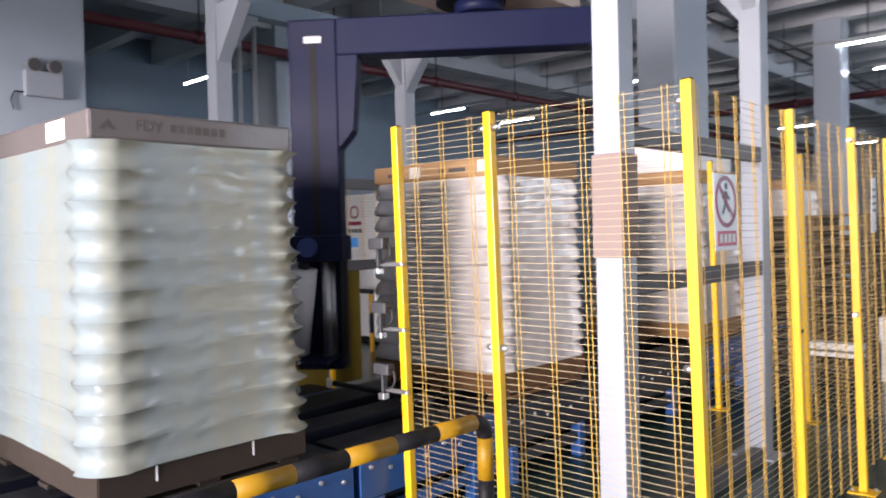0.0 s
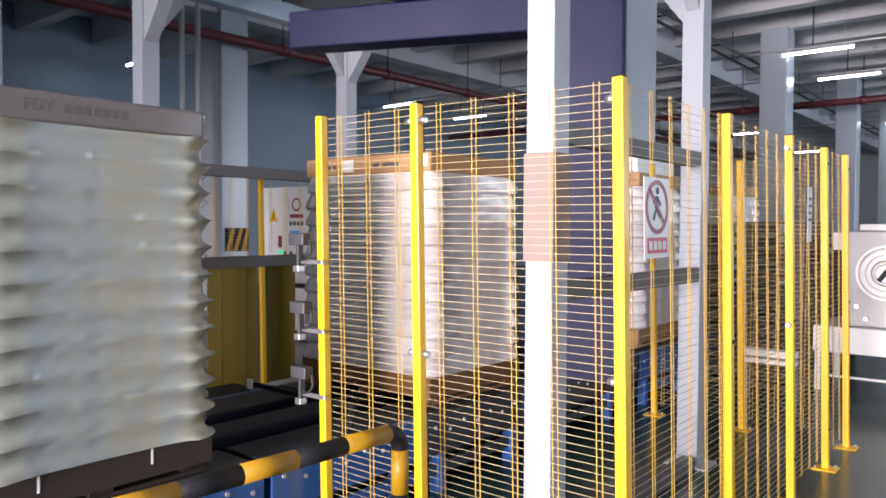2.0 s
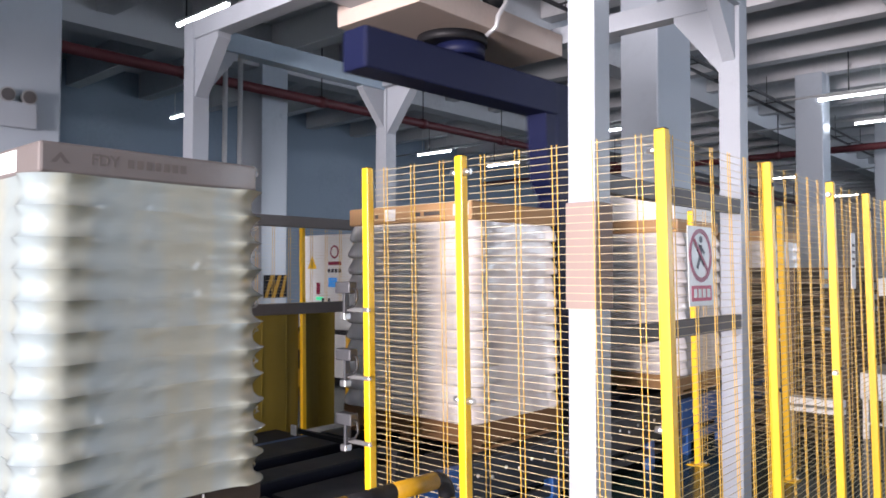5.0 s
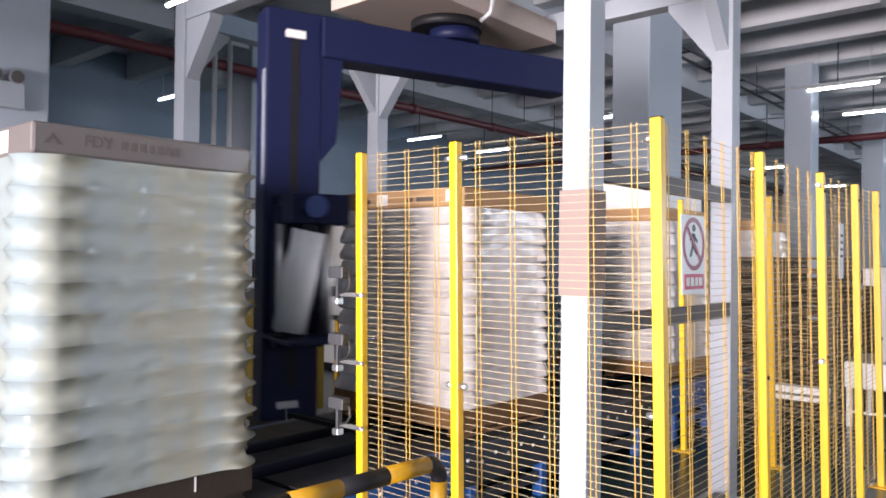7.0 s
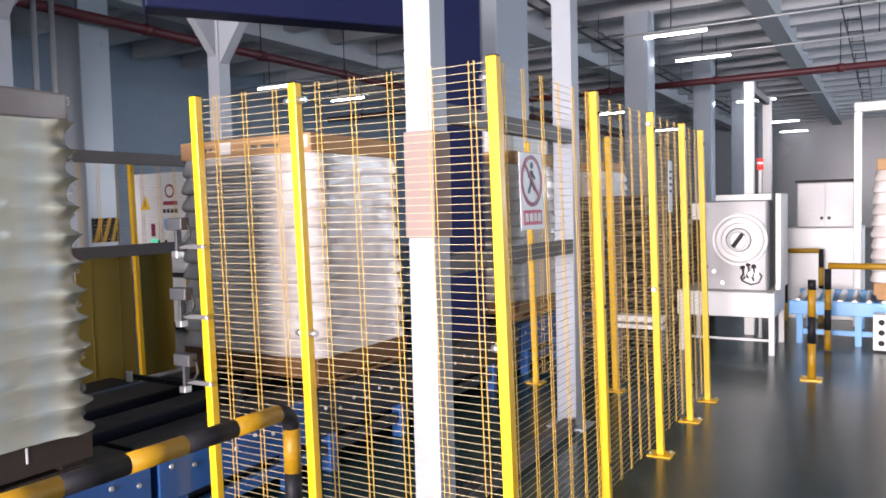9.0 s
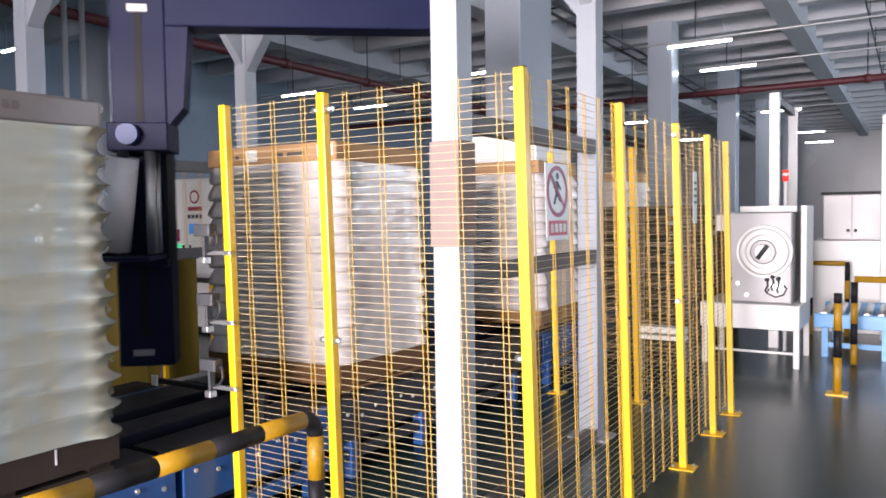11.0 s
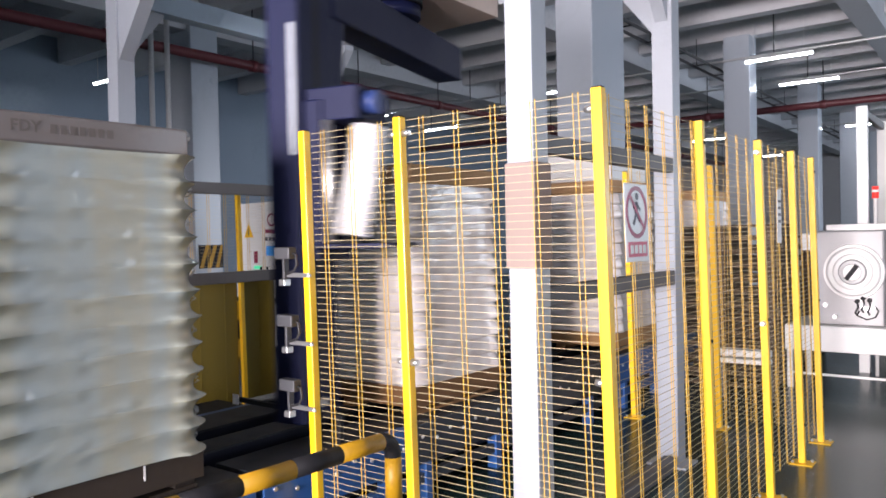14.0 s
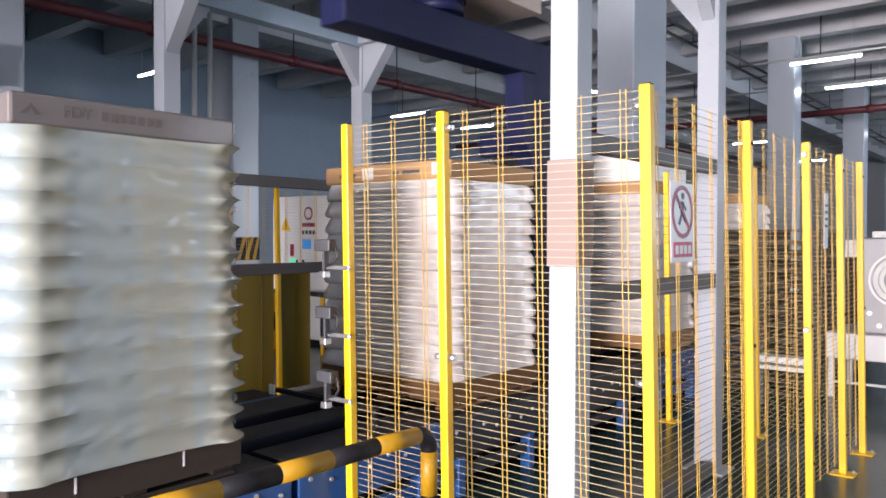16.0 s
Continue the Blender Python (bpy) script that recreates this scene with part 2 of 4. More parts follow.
def single(name, bm, material, label, category, group="", at=None):
    ob = tagged(new(name, mesh_of(name, bm, material)), label, category, group)
    if at is not None:
        ob.matrix_basis = at
    return ob


def structure(name, bm, material, label=""):
    return tagged(new(name, mesh_of(name, bm, material)), label, kind="structure")


def hazard_pipe(parent, points, radius, step, first=0):
    pts = [Vector(p) for p in points]
    k = first
    for a, b in zip(pts, pts[1:]):
        n = max(1, round((b - a).length / step))
        for i in range(n):
            part("band", tubes((a.lerp(b, i / n), a.lerp(b, (i + 1) / n), radius), sides=18), HAZARD_YELLOW if k % 2 else BLACK, parent, "yellow band" if k % 2 else "black band")
            k += 1


def writing(body, size, material, parent, at, name="lettering", bold=0.0):
    cu = bpy.data.curves.new(name, "FONT")
    cu.body, cu.size, cu.align_x, cu.align_y, cu.extrude, cu.offset = body, size, "CENTER", "CENTER", 0.0005, bold
    tmp = bpy.data.objects.new(name, cu)
    scene.collection.objects.link(tmp)
    me = bpy.data.meshes.new_from_object(tmp.evaluated_get(bpy.context.evaluated_depsgraph_get()))
    bpy.data.objects.remove(tmp)
    me.materials.clear()
    me.materials.append(material)
    ob = new(name, me)
    ob.parent = parent
    ob.matrix_basis = at
    return ob


SENSOR_GREY = pbr("dark_sensor_plastic", (0.05, 0.052, 0.058), 0.5, var=0.1)
FACE_EAST = (90, 0, 90)     # a sheet drawn in x and y, stood up to face +x

# ---- hall ----
HX0, HX1, HY0, HY1, HZ = -15.0, 10.0, -14.0, 40.0, 5.9
structure("floor", boxes((HX0 - 0.3, HX1 + 0.3, HY0 - 0.3, HY1 + 0.3, -0.2, 0)), FLOOR, "dark green glossy epoxy factory floor")
structure("ceiling", boxes((HX0 - 0.3, HX1 + 0.3, HY0 - 0.3, HY1 + 0.3, HZ, HZ + 0.25)), CONCRETE, "pale grey concrete ceiling slab")
structure("wall_west", boxes((HX0 - 0.25, HX0, HY0, HY1, 0, HZ)), WALL, "blue-grey painted hall wall")
structure("wall_north", boxes((HX0 - 0.25, HX1 + 0.25, HY1, HY1 + 0.25, 0, HZ)), WALL_PALE, "pale grey glossy painted end wall")
structure("wall_south", boxes((HX0 - 0.25, -2.3, HY0 - 0.25, HY0, 0, HZ), (2.6, HX1 + 0.25, HY0 - 0.25, HY0, 0, HZ), (-2.3, 2.6, HY0 - 0.25, HY0, 4.0, HZ)), WALL, "hall wall with an open loading door")
# added out of view: shades the west side, its gap lights the switch cabinet
structure("light_screen_wall", boxes((HX0, -5.7, -4.3, -4.05, 0, HZ - 0.81), (-3.15, -2.3, -4.3, -4.05, 0, HZ - 0.81), (-5.7, -3.15, -4.3, -4.05, 2.6, HZ - 0.81)), WALL, "added unseen screen wall with a gap for the dock light")
structure("wall_east", boxes((HX1, HX1 + 0.25, HY0, HY1, 0, 1.5), (HX1, HX1 + 0.25, HY0, HY1, 4.3, HZ), (HX1, HX1 + 0.25, HY0, 6.4, 1.5, 4.3), (HX1, HX1 + 0.25, 33.6, HY1, 1.5, 4.3)), WALL, "hall wall with a long window strip")
structure("ground", boxes((-400, 400, -400, 400, -0.5, -0.21)), GROUND, "pale concrete yard")

# secondary beams run across the hall, main beams along it
beams = bmesh.new()
y = HY0 + 1.0
while y < HY1:
    box_into(beams, HX0, HX1, y - 0.14, y + 0.14, HZ - 0.55, HZ)
    y += 1.55
for x in (-10.2, -5.5, -0.9, 4.4):
    box_into(beams, x - 0.2, x + 0.2, HY0, HY1, HZ - 0.8, HZ - 0.003)
structure("ceiling_beams", beams, CONCRETE, "pale grey concrete ceiling beams")

PILLARS = [(-3.18, 6.5, 0.5, 0.95), (-3.2, 13.2, 0.5, 0.5), (-3.2, 19.6, 0.5, 0.5), (-3.2, 25.6, 0.5, 0.5), (-3.2, 32.0, 0.5, 0.5), (-5.24, -0.35, 0.30, 0.72)]
for i, (x, y, w, d) in enumerate(PILLARS):
    structure("pillar_%d" % (i + 1), boxes((x - w / 2, x + w / 2, y - d / 2, y + d / 2, 0, HZ - 0.56), bevel=0.02), PILLAR, "grey painted concrete pillar")

structure("pillar_7", boxes((-10.65, -9.9, 5.2, 5.75, 0, HZ - 0.56), bevel=0.02), PILLAR, "grey painted wide concrete pillar")

# ---- ceiling services ----
def tube_lamp(at, group="tube lamps under the ceiling"):
    ob = thing("tube_lamp", "lit white tube lamp hung under the ceiling", "ceiling lamp", group, at)
    part("housing", boxes((-0.61, 0.61, -0.03, 0.03, 0.0, 0.035), bevel=0.006), WHITE, ob)
    part("tube", tubes(((-0.6, 0, -0.014), (0.6, 0, -0.014), 0.026)), LAMP_GLOW, ob, "glowing white tube")
    for x in (-0.45, 0.45):
        part("hanger", tubes(((x, 0, 0.035), (x, 0, HZ - 4.8 - 0.002), 0.006), sides=6), CONDUIT, ob)
    return ob


lamp = tube_lamp(pose(-2.42, 12.95, 4.8))
for x, y in [(-2.48, 15.9), (-12.8, 12.8), (-12.7, 15.8), (-7.5, 2.63), (-13.25, 5.63), (-7.45, 5.87), (-7.5, 13.05), (-7.5, 15.9), (-2.55, 24.7), (-7.5, 24.8), (-2.6, 32.8), (-7.5, 32.8), (-2.7, 38.2), (2.6, 12.95), (2.6, 15.9), (2.6, 24.7), (2.6, 32.8), (-12.6, 24.8), (2.6, 5.6), (2.6, -1.0), (-7.5, -4.0), (-2.4, -4.0)]:
    copy_thing(lamp, pose(x, y, 4.8))


def pipe(name, a, b, radius, material, label, category, hanger_step=2.6):
    ob = thing(name, label, category)
    a, b = Vector(a), Vector(b)
    part("run", tubes((a, b, radius)), material, ob)
    n = max(1, int((b - a).length / hanger_step))
    for i in range(n):
        p = a.lerp(b, (i + 0.5) / n)
        part("hanger", tubes((p + Vector((0, 0, radius)), (p.x, p.y, HZ - 0.002), 0.012), sides=6), CABLE, ob)
        part("coupling", tubes((p - (b - a).normalized() * 0.07, p + (b - a).normalized() * 0.07, radius * 1.25)), material, ob)
    return ob


pipe("sprinkler_pipe", (-9.6, HY0 + 0.1, 4.6), (-9.6, HY1 - 0.1, 4.6), 0.085, PIPE_RED, "dark red sprinkler pipe hung below the ceiling beams", "pipe")
pipe("sprinkler_pipe", (HX0 + 0.1, 17.6, 4.5), (HX1 - 0.1, 17.6, 4.5), 0.085, PIPE_RED, "dark red sprinkler pipe across the hall", "pipe")
for y in (12.95, 15.9, 24.7):
    pipe("lamp_conduit", (HX0 + 0.1, y, 4.87), (HX1 - 0.1, y, 4.87), 0.022, CONDUIT, "thin galvanised lamp conduit under the ceiling", "conduit", 3.4)


def cable_tray(y0, y1, x, z):
    ob = thing("cable_ladder", "thin black cable ladder hung from the ceiling", "cable tray")
    part("rail", boxes((x - 0.15, x - 0.13, y0, y1, z, z + 0.05)), CABLE, ob)
    part("rail", boxes((x + 0.13, x + 0.15, y0, y1, z, z + 0.05)), CABLE, ob)
    y = y0 + 0.3
    while y < y1:
        part("rung", boxes((x - 0.13, x + 0.13, y - 0.012, y + 0.012, z + 0.01, z + 0.03)), CABLE, ob)
        y += 1.2
    y = y0 + 0.5
    while y < y1:
        part("hanger", tubes(((x - 0.14, y, z + 0.05), (x - 0.14, y, HZ - 0.56), 0.008), sides=6), CABLE, ob)
        y += 2.4


cable_tray(5.0, 30.0, -3.75, 4.75)
cable_tray(6.0, 30.0, 0.6, 4.95)


# ---- safety fence round the wrapping cell ----
FENCE_H = 2.0


LEAN = 0.045    # the old posts lean: their feet stand this far east of their tops


def fence_post(parent, x, y, height=FENCE_H, lean=LEAN):
    p = part("post", boxes((-0.020, 0.020, -0.020, 0.020, 0.008, height), bevel=0.004), YELLOW, parent, at=pose(x + lean, y, 0, 0, -math.degrees(math.atan(lean / height)), 0))
    part("cap", boxes((-0.017, 0.017, -0.017, 0.017, height, height + 0.004)), BLACK, p)
    part("base_plate", boxes((-0.07, 0.07, -0.06, 0.06, 0.0, 0.008), bevel=0.002), YELLOW, p)
    part("bolt", tubes(((-0.052, -0.03, 0.008), (-0.052, -0.03, 0.022), 0.009), sides=6), STEEL, p)
    part("bolt", tubes(((0.052, 0.03, 0.008), (0.052, 0.03, 0.022), 0.009), sides=6), STEEL, p)
    return p


def mesh_panel(parent, length, at, z0=0.1, z1=1.985, lean=0.0, single_wires=False):
    """Close horizontal wires welded on pairs of upright wires, drawn along local x."""
    r = 0.0008
    heights = [z0 + 0.029 * i for i in range(int((z1 - z0) / 0.029) + 1)]
    if single_wires:
        wire = mesh_of("cross_wire", boxes((0.0, length, -r, r, -r, r)), WIRE_PALE)
        for z in heights:
            again("cross_wire", wire, parent, at @ pose(lean * (1 - z / FENCE_H), 0, z))
    else:
        cross = boxes(*[(0.0, length, -r, r, z - r, z + r) for z in heights])
        for v in cross.verts:
            v.co.x += lean * (1 - v.co.z / FENCE_H)
        tagged(part("wire_mesh", cross, WIRE_PALE, parent, "pale yellow cross wires", at), kind="stuff")
    upright = boxes((-0.0012, 0.0012, r + 0.0004, r + 0.0038, z0 - 0.02, z1 + 0.012))
    for v in upright.verts:
        v.co.x += lean * (1 - v.co.z / FENCE_H)
    upright = mesh_of("upright_wire", upright, WIRE)
    x = 0.06
    while x < length - 0.02:
        for o in (0.0, 0.022):
            if x + o < length:
                again("upright_wire", upright, parent, at @ pose(x + o, 0, 0))
        x += 0.175


def clamp_ears(parent, x, y, z, along):
    """The bright panel clamp on each side of a post."""
    dx, dy = (1, 0) if along == "x" else (0, 1)
    for s in (-1, 1):
        part("panel_clamp", tubes(((x + s * dx * 0.021, y + s * dy * 0.021, z), (x + s * dx * 0.055, y + s * dy * 0.055, z), 0.016, 0.011), sides=10), STEEL, parent)


LEAN_DEG = math.degrees(math.atan(LEAN / FENCE_H))
F_POSTS = [-1.478, -0.90, 0.0]
S_POSTS = [1.037, 2.019, 2.798, 3.383]
fence = thing("safety_fence", "yellow wire mesh safety fence around the wrapping machine", "safety fence")
for x in F_POSTS:
    fence_post(fence, x, 0)
for y in S_POSTS:
    fence_post(fence, 0, y)
for a, b in zip(F_POSTS, F_POSTS[1:]):
    mesh_panel(fence, b - a - 0.07, pose(a + 0.035, 0.012, 0), lean=LEAN, single_wires=True)
for a, b in zip([0.0] + S_POSTS, S_POSTS):
    mesh_panel(fence, b - a - 0.07, pose(-0.012 + LEAN, a + 0.035, 0, -LEAN_DEG, 0, 90), single_wires=a < 2.0)
for z in (1.93, 0.98):
    o = LEAN * (1 - z / FENCE_H)
    clamp_ears(fence, -0.9 + o, 0.0, z, "x")
    clamp_ears(fence, o, 2.019, z, "y")
    part("panel_clamp", tubes(((o - 0.020, 0, z), (o - 0.05, 0, z), 0.016, 0.011), sides=10), STEEL, fence)
for y in S_POSTS:
    for z in (1.9, 1.0, 0.25):
        o = LEAN * (1 - z / FENCE_H)
        part("screw", tubes(((o + 0.020, y, z), (o + 0.026, y, z), 0.009), sides=8), BLACK, fence)
# back run of the same cell
back = thing("safety_fence", "yellow wire mesh safety fence behind the wrapping machine", "safety fence")
for x in (-1.38, -0.70):
    fence_post(back, x, 3.383)
mesh_panel(back, 0.61, pose(-1.345, 3.395, 0))
mesh_panel(back, 0.60, pose(-0.665, 3.395, 0))
far_side = thing("safety_fence", "yellow wire mesh safety fence on the far side of the cell", "safety fence")
for y in (0.95, 1.9, 2.85, 3.6):
    fence_post(far_side, -4.45, y)
for a, b in ((0.95, 1.9), (1.9, 2.85), (2.85, 3.6)):
    mesh_panel(far_side, b - a - 0.07, pose(-4.44, a + 0.035, 0, 0, 0, 90), z0=1.2)

# ribbed yellow sheet guards low on the far side
for y0, y1 in ((1.35, 1.87), (1.93, 2.30)):
    g = thing("sheet_guard", "yellow ribbed sheet guard between fence posts, coloured dark as unlit", "guard panel", "sheet guards")
    part("sheet", boxes((-4.462, -4.452, y0, y1, 0.06, 1.18)), YELLOW_UNLIT, g)
    n = max(1, int((y1 - y0) / 0.2))
    for i in range(n):
        y = y0 + (i + 0.5) * (y1 - y0) / n
        part("rib", boxes((-4.452, -4.448, y - 0.006, y + 0.006, 0.06, 1.18)), YELLOW_UNLIT, g)
    part("top_rail", boxes((-4.475, -4.435, y0, y1, 1.18, 1.205)), RAIL_STEEL, g)


# ---- prohibition sign on the fence ----
def prohibition_sign(at, w=0.21, h=0.285):
    ob = thing("prohibition_sign", "white prohibition sign with a red barred circle on the fence", "sign", at=at)
    part("board", boxes((-w / 2, w / 2, -h / 2, h / 2, -0.003, 0.0), bevel=0.001), WHITE, ob)
    ring = bmesh.new()
    cy, ro, ri = 0.038, 0.096, 0.080
    pts = [[ring.verts.new((r * math.cos(a), cy + r * math.sin(a), z)) for r, z in ((ri, 0.0005), (ro, 0.0005), (ro, 0.002), (ri, 0.002))] for a in [2 * math.pi * k / 40 for k in range(40)]]
    for k in range(40):
        p, q = pts[k], pts[(k + 1) % 40]
        for i in range(4):
            j = (i + 1) % 4
            ring.faces.new((p[i], p[j], q[j], q[i]))
    part("barred_ring", ring, RED, ob, "red ring")
    bar = boxes((-0.082, 0.082, -0.0065, 0.0065, 0.0025, 0.0035))
    part("bar", bar, RED, ob, "red slash", pose(0, cy, 0, 0, 0, -45))
    # plain strokes stand for the pictogram
    marks = bmesh.new()
    for x0, y0, x1, y1, r in ((0.0, 0.07, -0.004, 0.035, 0.011), (-0.004, 0.035, 0.022, 0.01, 0.006), (-0.004, 0.035, -0.026, 0.0, 0.006), (0.0, 0.065, 0.026, 0.045, 0.0045), (0.0, 0.065, -0.024, 0.05, 0.0045)):
        d = Vector((x1 - x0, y1 - y0, 0))
        s = d.normalized().cross(Vector((0, 0, 1))) * r
        f = [Vector((x0, y0, 0)) - s, Vector((x1, y1, 0)) - s, Vector((x1, y1, 0)) + s, Vector((x0, y0, 0)) + s]
        lo = [marks.verts.new((p.x, p.y, 0.0005)) for p in f]
        hi = [marks.verts.new((p.x, p.y, 0.0015)) for p in f]
        marks.faces.new(hi)
        for i in range(4):
            marks.faces.new((lo[i], lo[(i + 1) % 4], hi[(i + 1) % 4], hi[i]))
    tube_into(marks, (0.003, 0.086, 0.0005), (0.003, 0.086, 0.0015), 0.011, 12)
    for v in marks.verts:
        v.co.x, v.co.y = v.co.x * 1.25, cy + (v.co.y - cy) * 1.2
    part("pictogram", marks, INK, ob, "dark pictogram strokes")
    part("text_band", boxes((-0.085, 0.085, -0.125, -0.07, 0.0005, 0.0015)), RED_BAND, ob, "crimson text band")
    for i in range(4):
        x = -0.057 + i * 0.038
        part("text_bar", boxes((x - 0.013, x + 0.013, -0.113, -0.082, 0.002, 0.0026)), PAPER, ob)
    return ob


prohibition_sign(pose(0.036, 0.232, 1.535, 90 - LEAN_DEG, 0, 90))

pq = thing("white_plaque", "small white plaque hung on the side fence", "plaque", at=pose(0.012, 2.42, 1.58, *FACE_EAST))
part("board", boxes((-0.045, 0.045, -0.16, 0.16, 0, 0.003)), PAPER, pq)
for z in (0.09, 0.05, 0.01, -0.03):
    part("text_bar", boxes((-0.03, 0.03, z - 0.008, z + 0.008, 0.0035, 0.0042)), INK_FADED, pq)

# ---- stretch wrapper: portal frame ----
CX, CY = -2.2, 1.43
frame_ob = thing("stretch_wrapper", "grey painted steel portal frame of the pallet stretch wrapper", "machine frame")
COLS = {"a": (-0.575, 0.49), "b": (-0.645, 2.36), "c": (-3.88, 2.42), "d": (-3.88, 0.49)}
TOP = 3.2
for k, (x, y) in COLS.items():
    col = part("column", boxes((x - 0.067, x + 0.067, y - 0.067, y + 0.067, 0.012, TOP + 0.14), bevel=0.006), GREY_STEEL, frame_ob)
    part("base_plate", boxes((x - 0.13, x + 0.13, y - 0.11, y + 0.11, 0, 0.012)), GREY_STEEL, col)
    s = 1 if x < CX else -1
    e = x + s * 0.067
    part("gusset", prism([(e, TOP), (e + s * 0.30, TOP), (e + s * 0.30, TOP - 0.04), (e, TOP - 0.42)], "y", y - 0.05, y + 0.05), GREY_STEEL, frame_ob)
    s2 = 1 if y < CY else -1
    e2 = y + s2 * 0.067
    part("gusset", prism([(e2, TOP), (e2 + s2 * 0.26, TOP), (e2 + s2 * 0.26, TOP - 0.04), (e2, TOP - 0.36)], "x", x - 0.04, x + 0.04), GREY_STEEL, frame_ob)
part("beam", boxes((-3.81, -0.645, 0.425, 0.555, TOP, TOP + 0.13), bevel=0.005), GREY_STEEL, frame_ob)
part("beam", boxes((-3.81, -0.715, 2.30, 2.43, TOP, TOP + 0.13), bevel=0.005), GREY_STEEL, frame_ob)
part("side_beam", boxes((-3.945, -3.815, 0.56, 2.35, TOP - 0.02, TOP + 0.13), bevel=0.005), PALE_STEEL, frame_ob, "pale blue steel beam")
part("side_beam", boxes((-0.68, -0.56, 0.56, 2.29, TOP - 0.02, TOP + 0.13), bevel=0.005), GREY_STEEL, frame_ob)
for z in (1.92, 1.21):
    part("side_rail", boxes((-0.64, -0.58, 0.56, 2.29, z - 0.045, z + 0.045), bevel=0.004), RAIL_STEEL, frame_ob, "dark grey side rail")
    part("side_rail", boxes((-3.91, -3.85, 0.56, 2.35, z - 0.045, z + 0.045), bevel=0.004), RAIL_STEEL, frame_ob, "dark grey side rail")
part("base_beam", boxes((-0.65, -0.57, 0.61, 2.24, 0.0, 0.08), bevel=0.005), RAIL_STEEL, frame_ob)
part("centre_beam", boxes((CX - 0.41, CX + 0.33, 0.76, 2.29, TOP - 0.1, TOP + 0.06), bevel=0.006), BEAM_PAINT, frame_ob, "pale steel centre beam")
part("beam_saddle", boxes((CX - 0.28, CX + 0.28, 0.56, 0.76, TOP + 0.0, TOP + 0.05)), GREY_STEEL, frame_ob)
part("slewing_ring", tubes(((CX, CY, TOP - 0.16), (CX, CY, TOP - 0.1), 0.24), sides=40), BLACK, frame_ob, "black slewing ring")
part("drive_motor", tubes(((CX + 0.2, CY + 0.2, TOP + 0.06), (CX + 0.2, CY + 0.2, TOP + 0.3), 0.075), sides=20), BLACK, frame_ob, "black drive motor")
part("cable_loop", bent_tube([(CX + 0.33, CY + 0.1, TOP + 0.2), (CX + 0.40, CY + 0.08, TOP + 0.16), (CX + 0.42, CY + 0.05, TOP + 0.06), (CX + 0.37, CY + 0.03, TOP - 0.02), (CX + 0.38, CY, TOP - 0.1), (CX + 0.30, CY, TOP - 0.14)], 0.016), CONDUIT, frame_ob, "ribbed cable hose")
# kraft paper wound round the near column
part("paper_wrap", boxes((-0.65, -0.50, 0.415, 0.565, 1.352, 1.815), bevel=0.004), KRAFT, frame_ob, "kraft paper wound round a column")

# ---- stretch wrapper: turning arm ----
ARM_R = 1.15
arm = thing("swing_arm_unit", "navy blue turning arm of the pallet stretch wrapper", "machine arm")
part("hub", tubes(((0, 0, 2.96), (0, 0, TOP - 0.16), 0.17), sides=32), NAVY, arm, "navy hub")
part("beam", boxes((-0.92, ARM_R - 0.17, -0.11, 0.11, 2.71, 2.96), bevel=0.012), NAVY, arm)
mast = part("mast", boxes((ARM_R - 0.17, ARM_R + 0.17, -0.095, 0.095, 0.55, 2.965), bevel=0.012), NAVY, arm)
part("knee", prism([(ARM_R - 0.17, 2.712), (ARM_R - 0.31, 2.712), (ARM_R - 0.27, 2.2), (ARM_R - 0.17, 2.08)], "y", -0.09, 0.09), NAVY, arm)
for s in (1,):
    part("slot", boxes((ARM_R - 0.03, ARM_R + 0.02, s * 0.094 - 0.003, s * 0.094 + 0.003, 0.75, 2.85)), BLACK, mast, "dark slot")
    part("warning_label", boxes((ARM_R - 0.065, ARM_R + 0.055, s * 0.0965 - 0.002, s * 0.0965 + 0.002, 2.80, 2.845)), PAPER, mast, "white and yellow label")
    part("name_plate", boxes((ARM_R - 0.05, ARM_R + 0.08, s * 0.0965 - 0.002, s * 0.0965 + 0.002, 0.62, 0.66)), STEEL, mast, "small metal plate")
# pale strip modelled for the light that the mast's outer edge reflects
part("edge_glint", boxes((ARM_R + 0.17, ARM_R + 0.174, 0.045, 0.075, 1.93, 2.60)), GREY_STEEL, mast, "pale strip for the mast edge's reflection")

# the arm turns clockwise seen from above, so +y of the arm trails
carriage = part("film_carriage", boxes((-0.15, 0.15, 0.0, 0.10, -0.42, 0.40), bevel=0.01), NAVY, arm, "navy film carriage")
part("drive_housing", boxes((-0.22, 0.13, 0.0, 0.30, 0.29, 0.46), bevel=0.008), NAVY, carriage, "dark navy drive housing")
part("lift_motor", tubes(((0.0, 0.301, 0.385), (0.0, 0.36, 0.385), 0.062), sides=20), NAVY_LIGHT, carriage, "blue lift motor")
part("floor_plate", boxes((-0.15, 0.20, 0.0, 0.50, -0.36, -0.335), bevel=0.004), NAVY, carriage)
part("film_roll", tubes(((0.117, 0.257, -0.30), (0.033, 0.327, 0.25), 0.093), sides=28), ROLL_FILM, carriage, "silver-grey roll of stretch film")
part("core", tubes(((0.123, 0.252, -0.335), (0.027, 0.332, 0.285), 0.034), sides=14), ROLLER, carriage, "dark roll spindle")
part("roll_arm", boxes((0.06, 0.18, 0.19, 0.32, -0.335, -0.315), bevel=0.004), BLACK, carriage, "dark roll holder")
